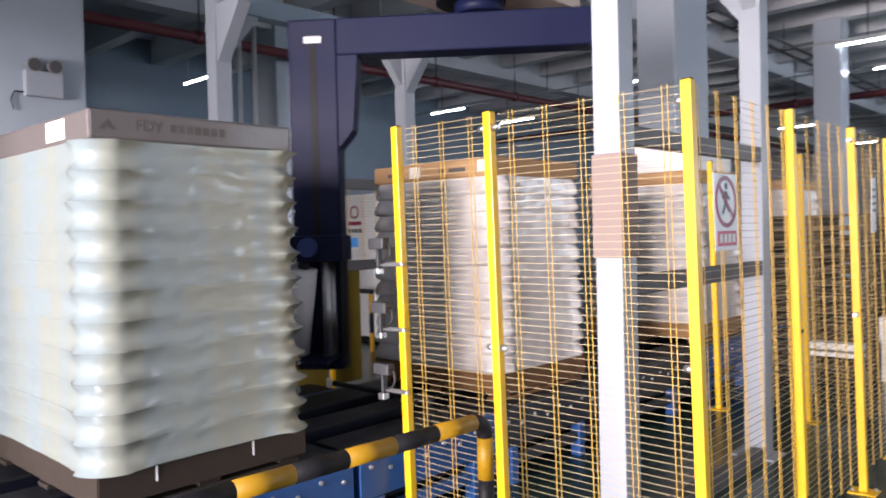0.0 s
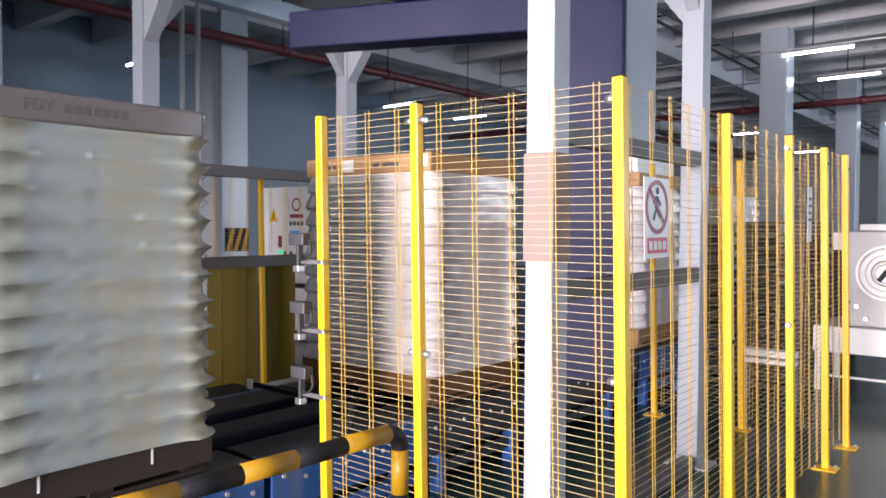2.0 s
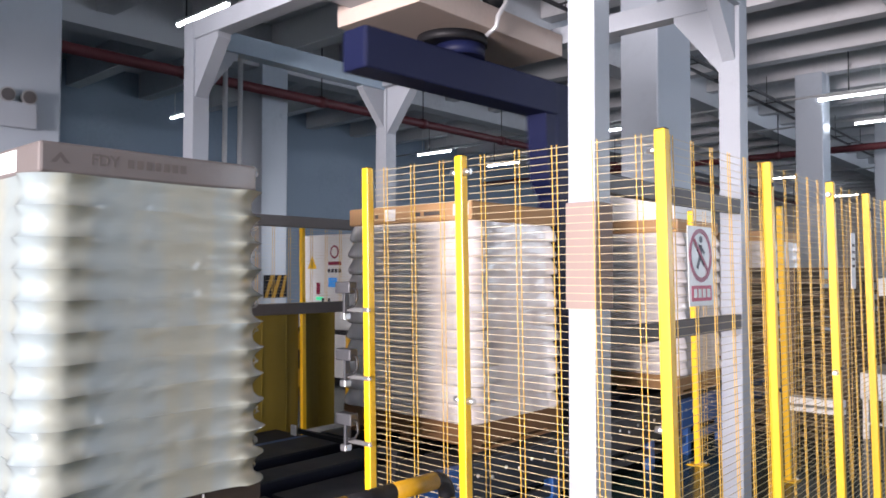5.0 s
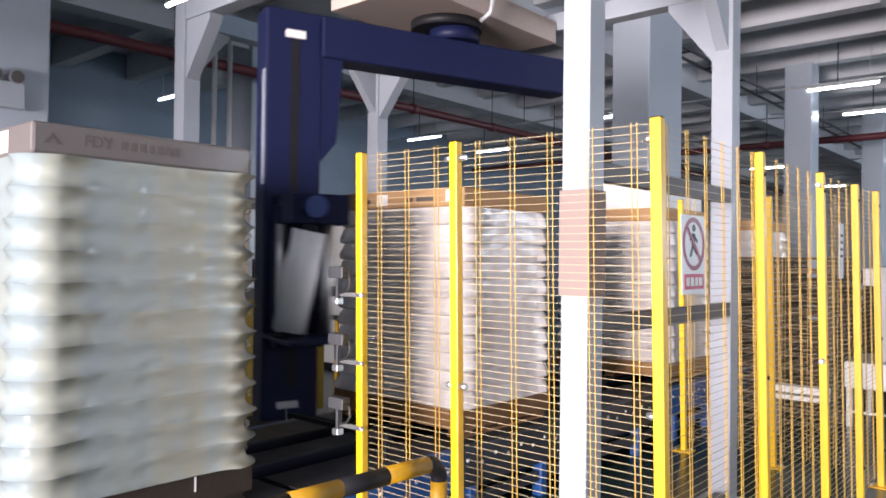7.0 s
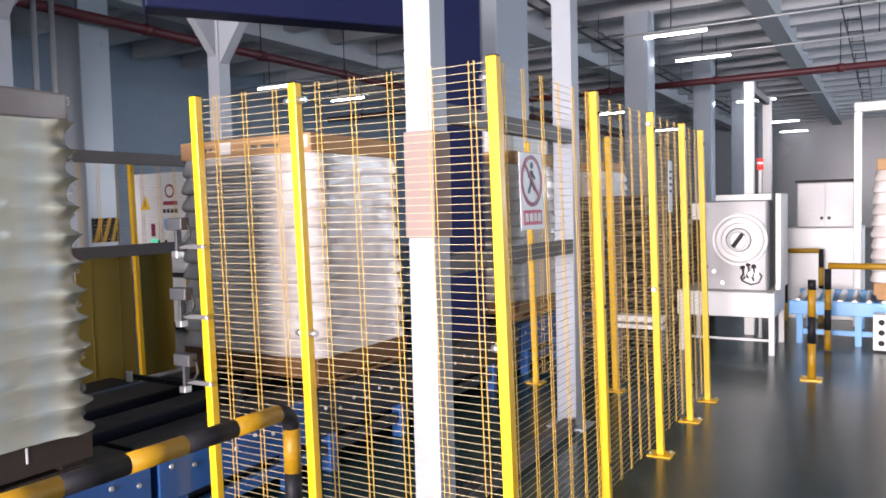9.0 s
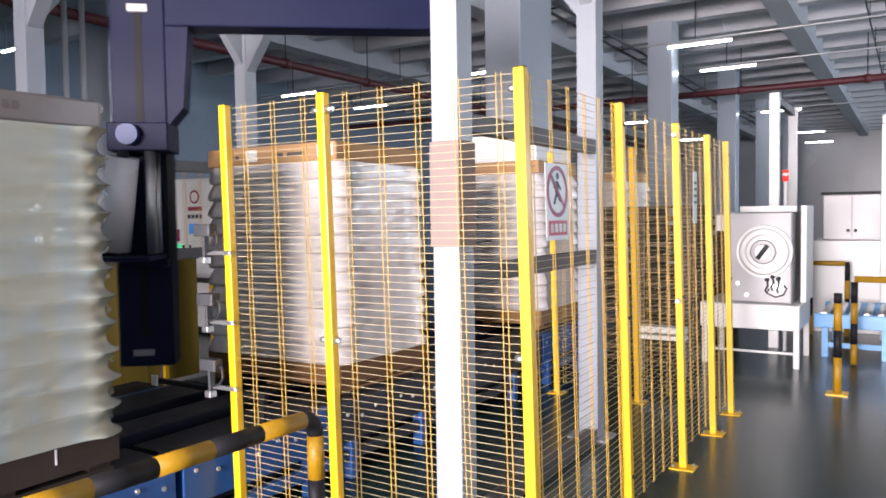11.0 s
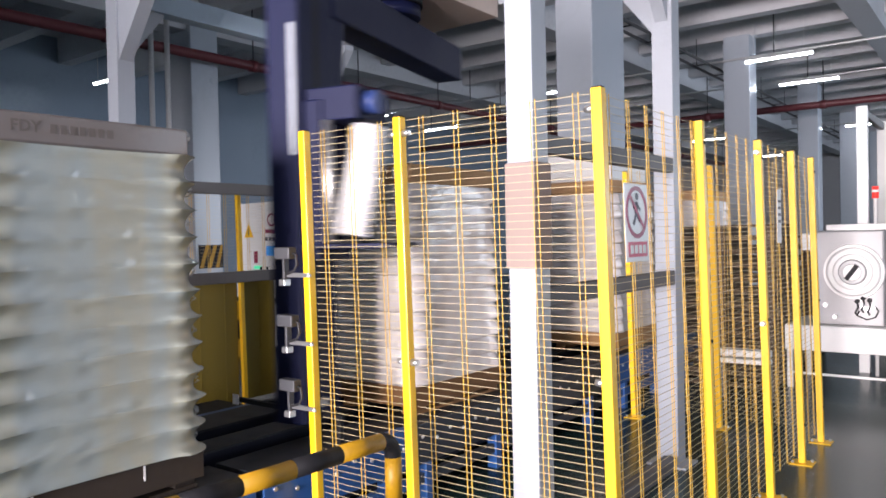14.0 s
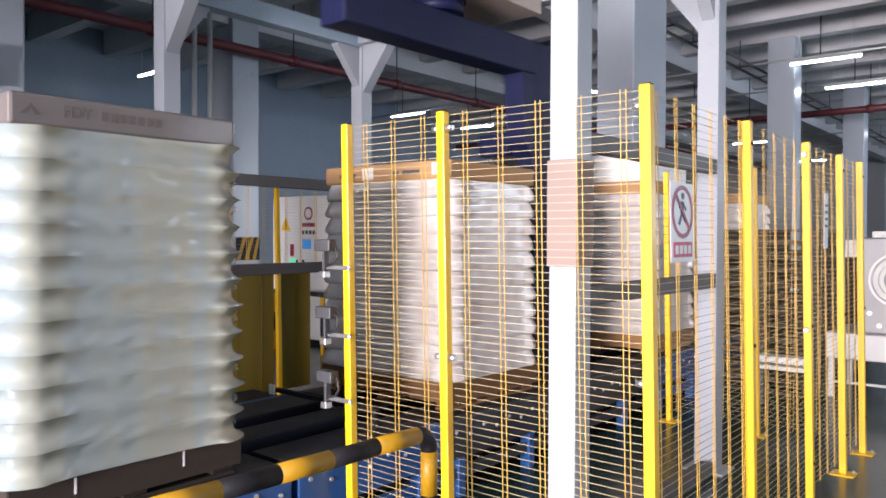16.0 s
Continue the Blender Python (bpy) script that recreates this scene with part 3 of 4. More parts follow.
for x, y, r in ((-0.10, 0.24, 0.034), (-0.11, 0.14, 0.026), (0.13, 0.13, 0.026)):
    part("tension_roller", tubes(((x, y, -0.33), (x, y, 0.29), r), sides=16), STEEL, carriage, "bright tension roller")
part("guard", boxes((-0.165, -0.15, -0.04, 0.11, -0.37, 0.29), bevel=0.003), BLACK, carriage, "dark guard sheet")


# ---- pallet loads of wrapped yarn cones ----
def tier_mesh(name, sx, sy, h, seed, material):
    """One layer of cones under film: a rounded band that bulges between pinched edges."""
    rnd = random.Random(seed)
    bm = bmesh.new()
    rad, per = 0.10, []
    segs = 9
    corners = [(sx / 2 - rad, sy / 2 - rad, 0), (-sx / 2 + rad, sy / 2 - rad, 90), (-sx / 2 + rad, -sy / 2 + rad, 180), (sx / 2 - rad, -sy / 2 + rad, 270)]
    for ci, (cx, cy, a0) in enumerate(corners):
        for i in range(segs):
            a = radians(a0 + 90 * i / (segs - 1))
            per.append((cx + rad * math.cos(a), cy + rad * math.sin(a), math.cos(a), math.sin(a), {0: 1.0, 1: 0.3, 2: 0.2, 3: 0.7}[ci] if material is FILM else 1.0))
        nx, ny, _ = corners[(ci + 1) % 4]
        ex, ey = per[-1][0], per[-1][1]
        a1 = radians(a0 + 90)
        sx2, sy2 = nx + rad * math.cos(a1), ny + rad * math.sin(a1)
        m = 26
        for i in range(1, m):
            f = i / m
            if material is FILM:
                amp = (0.08 + 0.62 * abs(2 * f - 1) ** 5) * (0.5 if ci == 2 else 1.0)
            else:
                amp = 0.05 + 0.45 * abs(2 * f - 1) ** 5
            per.append((ex + (sx2 - ex) * f, ey + (sy2 - ey) * f, math.cos(a1), math.sin(a1), amp))
    levels = (0.0, 0.03, 0.07, 0.12, 0.18, 0.28, 0.42, 0.58, 0.72, 0.82, 0.90, 0.96, 1.0)
    rows = len(levels)
    rings = []
    lump = [rnd.uniform(-1, 1) for _ in range(8)]
    for r in range(rows):
        f = levels[r]
        if material is FILM:    # drawn tight over the rims of the layers, hollow between them
            prof = (1 - math.sin(math.pi * f ** 0.85)) ** 1.15
            soft_prof = 0.5 + 0.5 * math.cos(2 * math.pi * f)
        else:
            prof = 0.12 + 0.88 * max(0.0, math.sin(math.pi * f ** 0.5)) ** 0.85
        ring = []
        for k, (x, y, dx, dy, amp) in enumerate(per):
            rough = 0.4 if material is FILM else 1.0
            w = 1 + rough * 0.25 * noise.noise((x * 6 + seed, y * 6, f * 1.5)) + rough * 0.12 * lump[(k * 8) // len(per)]
            p = soft_prof + (prof - soft_prof) * min(1.0, amp * 1.2) if material is FILM else prof
            o = (0.046 if material is FILM else 0.040) * p * amp * w + (0.010 if material is FILM else -0.006) + 0.004 * noise.noise((x * 20, y * 20, f * 4 + seed))
            sag = 0.0015 * noise.noise((x * 4 + 3, y * 4, 7.7)) if r in (0, rows - 1) else 0
            ring.append(bm.verts.new((x + dx * o, y + dy * o, f * h + sag)))
        rings.append(ring)
    n = len(per)
    for a, b in zip(rings, rings[1:]):
        for k in range(n):
            j = (k + 1) % n
            bm.faces.new((a[k], a[j], b[j], b[k])).smooth = True
    caps = [bm.faces.new(rings[0][::-1]), bm.faces.new(rings[-1])]
    for cap in caps:
        for e in cap.edges:
            e.smooth = False
    return mesh_of(name, bm, material)


LOAD_SX, LOAD_SY, TIER_H, TIERS = 1.09, 0.90, 0.1125, 11
TIER_MESHES = {m: [tier_mesh("tier", LOAD_SX, LOAD_SY, TIER_H, s, m) for s in range(4)] for m in (FILM, CONES)}
PALLET_Z = 0.452


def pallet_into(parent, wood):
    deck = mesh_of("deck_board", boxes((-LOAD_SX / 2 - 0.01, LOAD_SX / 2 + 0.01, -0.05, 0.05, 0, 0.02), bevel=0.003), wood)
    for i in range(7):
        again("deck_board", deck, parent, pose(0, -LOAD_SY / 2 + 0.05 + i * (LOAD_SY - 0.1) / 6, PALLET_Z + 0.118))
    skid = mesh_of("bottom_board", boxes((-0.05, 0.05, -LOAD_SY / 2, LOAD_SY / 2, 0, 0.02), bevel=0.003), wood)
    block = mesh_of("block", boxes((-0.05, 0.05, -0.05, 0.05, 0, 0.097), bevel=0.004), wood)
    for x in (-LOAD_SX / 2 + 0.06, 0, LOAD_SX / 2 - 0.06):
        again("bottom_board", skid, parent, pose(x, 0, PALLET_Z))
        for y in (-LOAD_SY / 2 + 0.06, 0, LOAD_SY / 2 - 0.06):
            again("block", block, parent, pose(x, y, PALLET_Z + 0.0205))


def pallet_load(at, label, cap_material, wood, seed, tiers=TIERS, wrap=None, tier_h=TIER_H):
    ob = thing("pallet_load", label, "pallet load", "film wrapped pallet loads", at)
    rnd = random.Random(seed)
    pallet_into(ob, wood)
    base = PALLET_Z + 0.139
    hx, hy = LOAD_SX / 2 + 0.012, LOAD_SY / 2 + 0.012
    for r in ((-hx, hx, -hy - 0.004, -hy), (-hx, hx, hy, hy + 0.004), (hx, hx + 0.004, -hy, hy), (-hx - 0.004, -hx, -hy, hy)):
        part("skirt", boxes((*r, base - 0.09, base + 0.03)), wood, ob, "brown board skirt")
    part("bottom_tray", boxes((-LOAD_SX / 2, LOAD_SX / 2, -LOAD_SY / 2, LOAD_SY / 2, base, base + 0.03), bevel=0.01), cap_material, ob)
    z = base + 0.03
    for i in range(tiers):
        flare = 1.03 - 0.035 * i / tiers
        again("tier", TIER_MESHES[wrap or CONES][rnd.randrange(4)], ob, pose(rnd.uniform(-0.004, 0.004) * (0.35 if wrap else 1), rnd.uniform(-0.004, 0.004), z, 0, 0, 180 * rnd.randrange(2) if wrap is None else 0) @ Matrix.Diagonal((flare, flare, tier_h / TIER_H, 1)))
        z += tier_h
    cap = part("carton_cap", boxes((-LOAD_SX / 2 + 0.004, LOAD_SX / 2 - 0.004, -LOAD_SY / 2 + 0.004, LOAD_SY / 2 - 0.004, z, z + 0.115), bevel=0.012), cap_material, ob, "brown cardboard cap")
    return ob, cap, z


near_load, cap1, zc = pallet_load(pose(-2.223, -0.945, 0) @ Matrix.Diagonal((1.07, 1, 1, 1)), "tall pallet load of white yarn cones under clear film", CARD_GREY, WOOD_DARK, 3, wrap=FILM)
ex = LOAD_SX / 2 - 0.0035
writing("FDY", 0.058, INK_FADED, cap1, pose(ex, -0.215, zc + 0.062, *FACE_EAST), bold=0.0015)
for i in range(7):
    part("print_bar", boxes((ex - 0.0005, ex + 0.0006, -0.13 + i * 0.036, -0.105 + i * 0.036, zc + 0.045, zc + 0.078)), INK_FADED, cap1)
part("print_mark", prism([(-0.41, zc + 0.04), (-0.375, zc + 0.08), (-0.34, zc + 0.04), (-0.36, zc + 0.04), (-0.375, zc + 0.06), (-0.39, zc + 0.04)], "x", ex - 0.0005, ex + 0.0006), INK_FADED, cap1)
for y in (-0.24, 0.19):
    part("strap", boxes((ex + 0.0195, ex + 0.022, y - 0.004, y + 0.004, PALLET_Z + 0.1, PALLET_Z + 0.16)), ROLL_FILM, near_load, "clear strap end")
# white patch put in for the glare on the cap's sunlit south end
part("carton_label", boxes((0.16, 0.34, -LOAD_SY / 2 + 0.0028, -LOAD_SY / 2 + 0.0041, zc + 0.02, zc + 0.1)), PAPER, cap1, "white paper label")

rnd = random.Random(21)
for k in range(12):
    zf, h = 0.70 + k * 0.1125 + rnd.uniform(-0.03, 0.03), rnd.uniform(0.02, 0.06)
    bm = bmesh.new()
    strip = []
    for i in range(7):
        u = i / 6
        out = 0.016 + 0.014 * math.sin(math.pi * u) * rnd.uniform(0.5, 1.3)
        strip.append([bm.verts.new((LOAD_SX / 2 - 0.03 + out * 0.9 + rnd.uniform(-0.006, 0.006), LOAD_SY / 2 - 0.035 + out + v * 0.014 + rnd.uniform(-0.005, 0.005), zf + h * (u - 0.5))) for v in (0, 1)])
    for a, b in zip(strip, strip[1:]):
        bm.faces.new((a[0], a[1], b[1], b[0]))
    bmesh.ops.solidify(bm, geom=bm.faces[:], thickness=0.0006)
    part("film_tail", bm, FLAP, near_load, "clear crumpled film tail")

mid_load, cap2, zc = pallet_load(pose(CX, CY, 0), "pallet load of yarn cones being wrapped on the conveyor", CARD, WOOD_BROWN, 8, tier_h=0.1088)
sy = -LOAD_SY / 2 + 0.0035
part("carton_label", boxes((-0.19, -0.09, sy - 0.0006, sy + 0.0004, zc + 0.02, zc + 0.095)), PAPER, cap2, "white paper label")
for x0, x1 in ((-0.40, -0.30), (-0.28, -0.25), (0.08, 0.13), (0.16, 0.30)):
    part("print_bar", boxes((x0, x1, sy - 0.0006, sy + 0.0004, zc + 0.04, zc + 0.065)), INK_FADED, cap2)
part("carton_label", boxes((0.40, 0.52, sy - 0.0006, sy + 0.0004, zc + 0.03, zc + 0.1)), PAPER, cap2, "white paper label")
far_load, cap3, zc = pallet_load(pose(-2.2, 4.2, 0), "wrapped pallet load waiting farther down the conveyor", CARD, WOOD, 5)
single("white_carton", boxes((-0.5, 0.5, -0.4, 0.4, 0, 0.25), bevel=0.01), WHITE, "white carton on top of a wrapped pallet load", "carton", at=pose(-2.2, 4.2, zc + 0.116))
pallet_load(pose(-2.2, 6.6, 0), "wrapped pallet load at the end of the conveyor", CARD, WOOD, 6)


# ---- chain conveyor ----
def conveyor(y0, y1, paint=None, x0=-2.80, x1=-1.56):
    paint = paint or BLUE
    ob = thing("chain_conveyor", "chain conveyor section with dark deck rails on a blue frame", "conveyor", "chain conveyor sections")
    for x in (x0, x1):
        part("side_frame", boxes((x - 0.03, x + 0.03, y0, y1, 0.22, 0.448), bevel=0.006), paint, ob)
        part("lower_rail", boxes((x - 0.02, x + 0.02, y0, y1, 0.10, 0.16), bevel=0.004), paint, ob)
        y = y0 + 0.12
        while y < y1:
            part("leg", boxes((x - 0.035, x + 0.035, y - 0.03, y + 0.03, 0.0, 0.219), bevel=0.004), BLUE, ob)
            y += 0.72
    for a, b in ((x0 + 0.031, -2.47), (-2.28, -2.08), (-1.88, x1 - 0.031)):
        part("deck_plate", boxes((a, b, y0, y1, 0.438, 0.4505), bevel=0.002), DECK, ob, "dark grey deck plate")
        part("deck_rail", boxes((a + 0.006, b - 0.006, y0, y1, 0.17, 0.4375), bevel=0.003), NAVY_DEEP, ob, "navy deck rail")
    for y in (y0 + 0.15, y1 - 0.15):
        part("cross_tie", boxes((x0 + 0.031, x1 - 0.031, y - 0.03, y + 0.03, 0.11, 0.165)), DARK_FRAME, ob)
    n = int((y1 - y0) / 0.125)
    bolt = mesh_of("bolt", tubes(((0, 0, 0), (0.008, 0, 0), 0.011), sides=6), STEEL)
    for i in range(n):
        again("bolt", bolt, ob, pose(x1 + 0.03, y0 + (i + 0.5) * (y1 - y0) / n, 0.375 - 0.03 * (i % 2)))
    return ob


conveyor(-2.6, -0.28)
conveyor(-0.24, 0.78)
# sections inside the cell: darker side frames and lower rails, blue legs
conveyor(0.82, 2.12, DARK_FRAME)
conveyor(2.16, 3.5, DARK_FRAME)
conveyor(3.54, 5.4)
conveyor(5.44, 7.4)

# black drive guard and deck plates beside the rails
single("drive_guard", boxes((-3.22, -2.86, 0.15, 0.75, 0.0, 0.30), (-3.22, -2.86, 0.15, 0.75, 0.30, 0.42), bevel=0.01), BLACK, "black drive guard box beside the conveyor", "machine guard")


# ---- black and yellow guard rail ----
rail = thing("guard_rail", "black and yellow striped pipe guard rail beside the conveyor", "guard rail")
RX, RZ, RR = -0.735, 0.745, 0.032
el = 0.07
part("elbow", bent_tube([(RX, -0.27 - el * (1 - math.sin(a)), RZ - el * (1 - math.cos(a))) for a in [math.pi / 2 * k / 8 for k in range(9)]], RR, 18), BLACK, rail, "black elbow")
hazard_pipe(rail, [(RX, -0.27, RZ - el), (RX, -0.27, 0.01)], RR, 0.19, 1)
hazard_pipe(rail, [(RX, -0.27 - el, RZ), (RX - 0.1, -2.6, RZ)], RR, 0.205, 1)
hazard_pipe(rail, [(RX - 0.1, -2.6, RZ - RR), (RX - 0.1, -2.6, 0.01)], RR, 0.19, 1)
for x, y in ((RX, -0.27), (RX - 0.1, -2.6)):
    part("base_plate", boxes((x - 0.07, x + 0.07, y - 0.07, y + 0.07, 0, 0.01)), YELLOW, rail)

# ---- photo sensors on the cell's entry post ----
for z, reach in ((1.335, 0.09), (1.02, 0.08), (0.72, 0.10)):
    s = thing("photo_sensor", "grey photo sensor with a reflector bracket clamped to the fence post", "sensor", "photo sensors on the entry post", pose(-1.478 + LEAN * (1 - z / FENCE_H), 0.0, z))
    part("clamp_bar", boxes((-0.135, 0.035, -0.040, -0.028, -0.010, 0.010), bevel=0.002), STEEL, s)
    part("clamp_screw", tubes(((0.0, -0.034, 0.0), (0.05, -0.042, 0.0), 0.006), sides=8), STEEL, s)
    part("bracket", boxes((-0.125, -0.11, -0.055, -0.025, -0.03, 0.075), bevel=0.002), SENSOR_GREY, s)
    part("head", boxes((-0.165, -0.06, -0.07, -0.02, 0.075, 0.13), bevel=0.006), SENSOR_GREY, s)
    part("lead", bent_tube([(-0.06, -0.045, 0.10), (-0.035, -0.05, 0.095), (-0.028, -0.05, 0.05), (-0.05, -0.05, 0.02), (-0.10, -0.05, 0.005)], 0.006, 8), CABLE, s, "black cable")
    part("foot", boxes((-0.145, -0.105, -0.06, -0.02, -0.05, -0.02), bevel=0.004), STEEL, s)

# low reflector stand beyond the conveyor
st = thing("reflector_stand", "low bent steel rail with a small white reflector", "sensor stand")
part("arm", boxes((-2.46, -1.62, 0.34, 0.365, 0.565, 0.59)), BLACK, st)
part("leg", boxes((-1.66, -1.63, 0.34, 0.365, 0.436, 0.565)), BLACK, st)
part("reflector", boxes((-2.50, -2.45, 0.33, 0.34, 0.55, 0.61), bevel=0.004), PAPER, st, "white reflector")


# ---- switch cabinet and wall things beyond the cell ----
cab = thing("switch_cabinet", "white electrical switch cabinet with warning stickers", "cabinet", at=pose(-6.93, 4.25, 0, 0, 0, -90))
part("body", boxes((-0.5, 0.0, -0.62, 0.62, 0.08, 2.02), bevel=0.01), WHITE, cab)
part("plinth", boxes((-0.48, -0.02, -0.6, 0.6, 0.0, 0.08)), BLACK, cab)
for y0, y1 in ((-0.60, -0.005), (0.005, 0.60)):
    d = part("door", boxes((0.0, 0.02, y0, y1, 0.12, 1.99), bevel=0.004), WHITE, cab)
    part("handle", boxes((0.02, 0.045, y1 - 0.07 if y0 < 0 else y0 + 0.05, y1 - 0.05 if y0 < 0 else y0 + 0.07, 0.95, 1.15), bevel=0.004), BLACK, d)
tri = part("warning_triangle", prism([(-0.42, 1.55), (-0.22, 1.55), (-0.32, 1.74)], "x", 0.0205, 0.0215), YELLOW, cab, "yellow warning triangle")
part("bolt_mark", boxes((0.0222, 0.0228, -0.33, -0.31, 1.58, 1.67)), INK, tri)
ring = part("round_sticker", tubes(((0.0205, 0.16, 1.78), (0.0215, 0.16, 1.78), 0.09), sides=24), RED, cab, "red round sticker")
part("inner", tubes(((0.0222, 0.16, 1.78), (0.0228, 0.16, 1.78), 0.065), sides=24), PAPER, ring)
part("text_bar", boxes((0.0205, 0.0215, 0.03, 0.30, 1.60, 1.65)), RED, cab)
for i in range(4):
    part("text_bar", boxes((0.0205, 0.0215, 0.02 + i * 0.075, 0.075 + i * 0.075, 1.50, 1.55)), INK, cab)
part("display", boxes((0.0205, 0.035, 0.05, 0.22, 1.30, 1.43), bevel=0.004), SCREEN, cab, "blue lit display")
part("red_switch", boxes((0.0205, 0.04, -0.20, -0.14, 1.20, 1.36), bevel=0.004), RED, cab, "red switch")
part("green_lamp", boxes((0.0205, 0.03, -0.22, -0.08, 1.12, 1.16), bevel=0.003), GREEN_GLOW, cab, "small green lit lamp")
ant = thing("thin_mast", "thin pale post standing behind the switch cabinet", "post")
part("rod", tubes(((-7.0, 5.4, 0), (-7.0, 5.4, 2.2), 0.012), sides=8), CONDUIT, ant)
part("tip", tubes(((-7.0, 5.4, 2.2), (-7.0, 5.4, 2.5), 0.028), sides=10), PAPER, ant)

cr = thing("guard_rail", "low black and yellow pipe guard rail before the switch cabinet", "guard rail")
hazard_pipe(cr, [(-6.9, 3.75, 0.755), (-5.9, 3.75, 0.755)], 0.03, 0.3, 0)
for x in (-6.87, -5.93):
    hazard_pipe(cr, [(x, 3.75, 0.0), (x, 3.75, 0.725)], 0.03, 0.28, 1)

em = thing("emergency_light", "grey twin emergency light box on a pillar", "emergency light", at=pose(-5.086, -0.33, 2.75))
part("body", boxes((0, 0.06, -0.14, 0.14, -0.15, 0.05), bevel=0.01), GREY_STEEL, em)
for y in (-0.075, 0.075):
    head = part("lamp_head", tubes(((0.02, y, 0.095), (0.075, y, 0.088), 0.05, 0.058), sides=20), SATIN, em, "round grey lamp head")
    part("lens", tubes(((0.075, y, 0.088), (0.082, y, 0.087), 0.046), sides=20), RAIL_STEEL, head, "dark lens")
part("lead", bent_tube([(0.01, -0.14, -0.12), (0.01, -0.2, -0.12), (0.01, -0.23, -0.18), (0.01, -0.21, -0.26)], 0.006, 8), CABLE, em)

HW = 0.24
hz = thing("hazard_board", "black and yellow striped board fixed low on a wall pillar", "hazard marking", at=pose(-9.895, 5.5, 1.25))
part("board", boxes((0, 0.02, -HW, HW, -0.2, 0.2)), BLACK, hz)
for i in range(3):
    y = -HW + i * 0.16
    part("stripe", prism([(y, -0.195), (y + 0.07, -0.195), (min(y + 0.2, HW), 0.195), (min(y + 0.13, HW - 0.05), 0.195)], "x", 0.0205, 0.022), HAZARD_YELLOW, hz, "yellow stripe")
for y in (4.22, 4.5):
    single("wall_conduit", tubes(((-9.5, y, 0.0), (-9.5, y, HZ - 0.56), 0.04), sides=12), CONDUIT, "grey upright conduit pipe", "conduit", "upright conduits")

def pallet_stack(at, count, label):
    ob = thing("pallet_stack", label, "pallet stack", "stacked empty pallets", at)
    board = mesh_of("board", boxes((-0.5, 0.5, -0.05, 0.05, 0, 0.02), bevel=0.003), WOOD_STACK)
    bearer = mesh_of("bearer", boxes((-0.05, 0.05, -0.4, 0.4, 0, 0.085), bevel=0.003), WOOD_STACK)
    rnd = random.Random(count)
    for k in range(count):
        o = rnd.uniform(-0.012, 0.012)
        for x in (-0.44, 0, 0.44):
            again("bearer", bearer, ob, pose(x + o, 0, k * 0.13 + 0.021))
        for y in (-0.34, 0, 0.34):
            again("board", board, ob, pose(o, y, k * 0.13 + 0.1065))
            again("board", board, ob, pose(o, y, k * 0.13))
    return ob


pallet_stack(pose(-1.15, 5.45, 0), 12, "stack of brown empty wooden pallets")
pallet_stack(pose(-1.2, 7.3, 0), 11, "farther stack of brown empty wooden pallets")
wb = thing("low_white_box", "long low white box on two legs behind the fence", "box", at=pose(-0.78, 4.55, 0))
part("box", boxes((-0.21, 0.21, -0.06, 0.06, 0.38, 0.44), (-0.21, 0.21, -0.06, 0.06, 0.32, 0.36), bevel=0.006), WHITE, wb)
for x in (-0.2, 0.2):
    part("leg", boxes((x - 0.02, x + 0.02, -0.02, 0.02, 0, 0.32)), RAIL_STEEL, wb)

# ---- machines by the aisle ----
wd = thing("winding_machine", "stainless box machine with a large round drum, on a white table", "machine")
part("tabletop", boxes((-0.62, 0.28, 5.28, 6.15, 0.36, 0.60), bevel=0.01), WHITE, wd)
for x, y in ((-0.58, 5.32), (0.25, 5.32), (-0.58, 6.11), (0.25, 6.11)):
    part("leg", boxes((x - 0.025, x + 0.025, y - 0.025, y + 0.025, 0, 0.36), bevel=0.003), WHITE, wd)
part("stretcher", boxes((-0.56, 0.23, 5.31, 5.33, 0.13, 0.15)), WHITE, wd)
part("body", boxes((-0.38, 0.20, 5.40, 6.05, 0.60, 1.48), bevel=0.015), SATIN, wd)
dr = part("drum", tubes(((-0.045, 5.40, 1.10), (-0.045, 5.37, 1.10), 0.255, 0.25), ((-0.045, 5.385, 1.10), (-0.045, 5.345, 1.10), 0.24, 0.205), ((-0.045, 5.36, 1.10), (-0.045, 5.33, 1.10), 0.185, 0.15), sides=48), WHITE, wd, "round steel drum")
part("drum_face", tubes(((-0.045, 5.345, 1.10), (-0.045, 5.30, 1.10), 0.125, 0.105), sides=40), SATIN, dr)
part("hub", tubes(((-0.045, 5.31, 1.10), (-0.045, 5.28, 1.10), 0.08, 0.07), sides=28), WHITE, dr)
part("key_bar", boxes((-0.02, 0.02, -0.08, 0.08, -0.006, 0.006)), BLACK, dr, "black bar", pose(-0.045, 5.273, 1.10, 90, 35, 0))
for x, z in ((-0.28, 0.79), (0.03, 0.78), (0.07, 0.76), (0.11, 0.78), (-0.2, 0.68)):
    part("knob", tubes(((x, 5.40, z), (x, 5.36, z), 0.02), sides=14), STEEL, wd)
part("wiring", bent_tube([(0.0, 5.385, 0.74), (-0.02, 5.37, 0.70), (0.06, 5.37, 0.665), (0.13, 5.37, 0.69), (0.155, 5.37, 0.75), (0.12, 5.385, 0.79)], 0.007, 8), CABLE, wd, "black wiring")
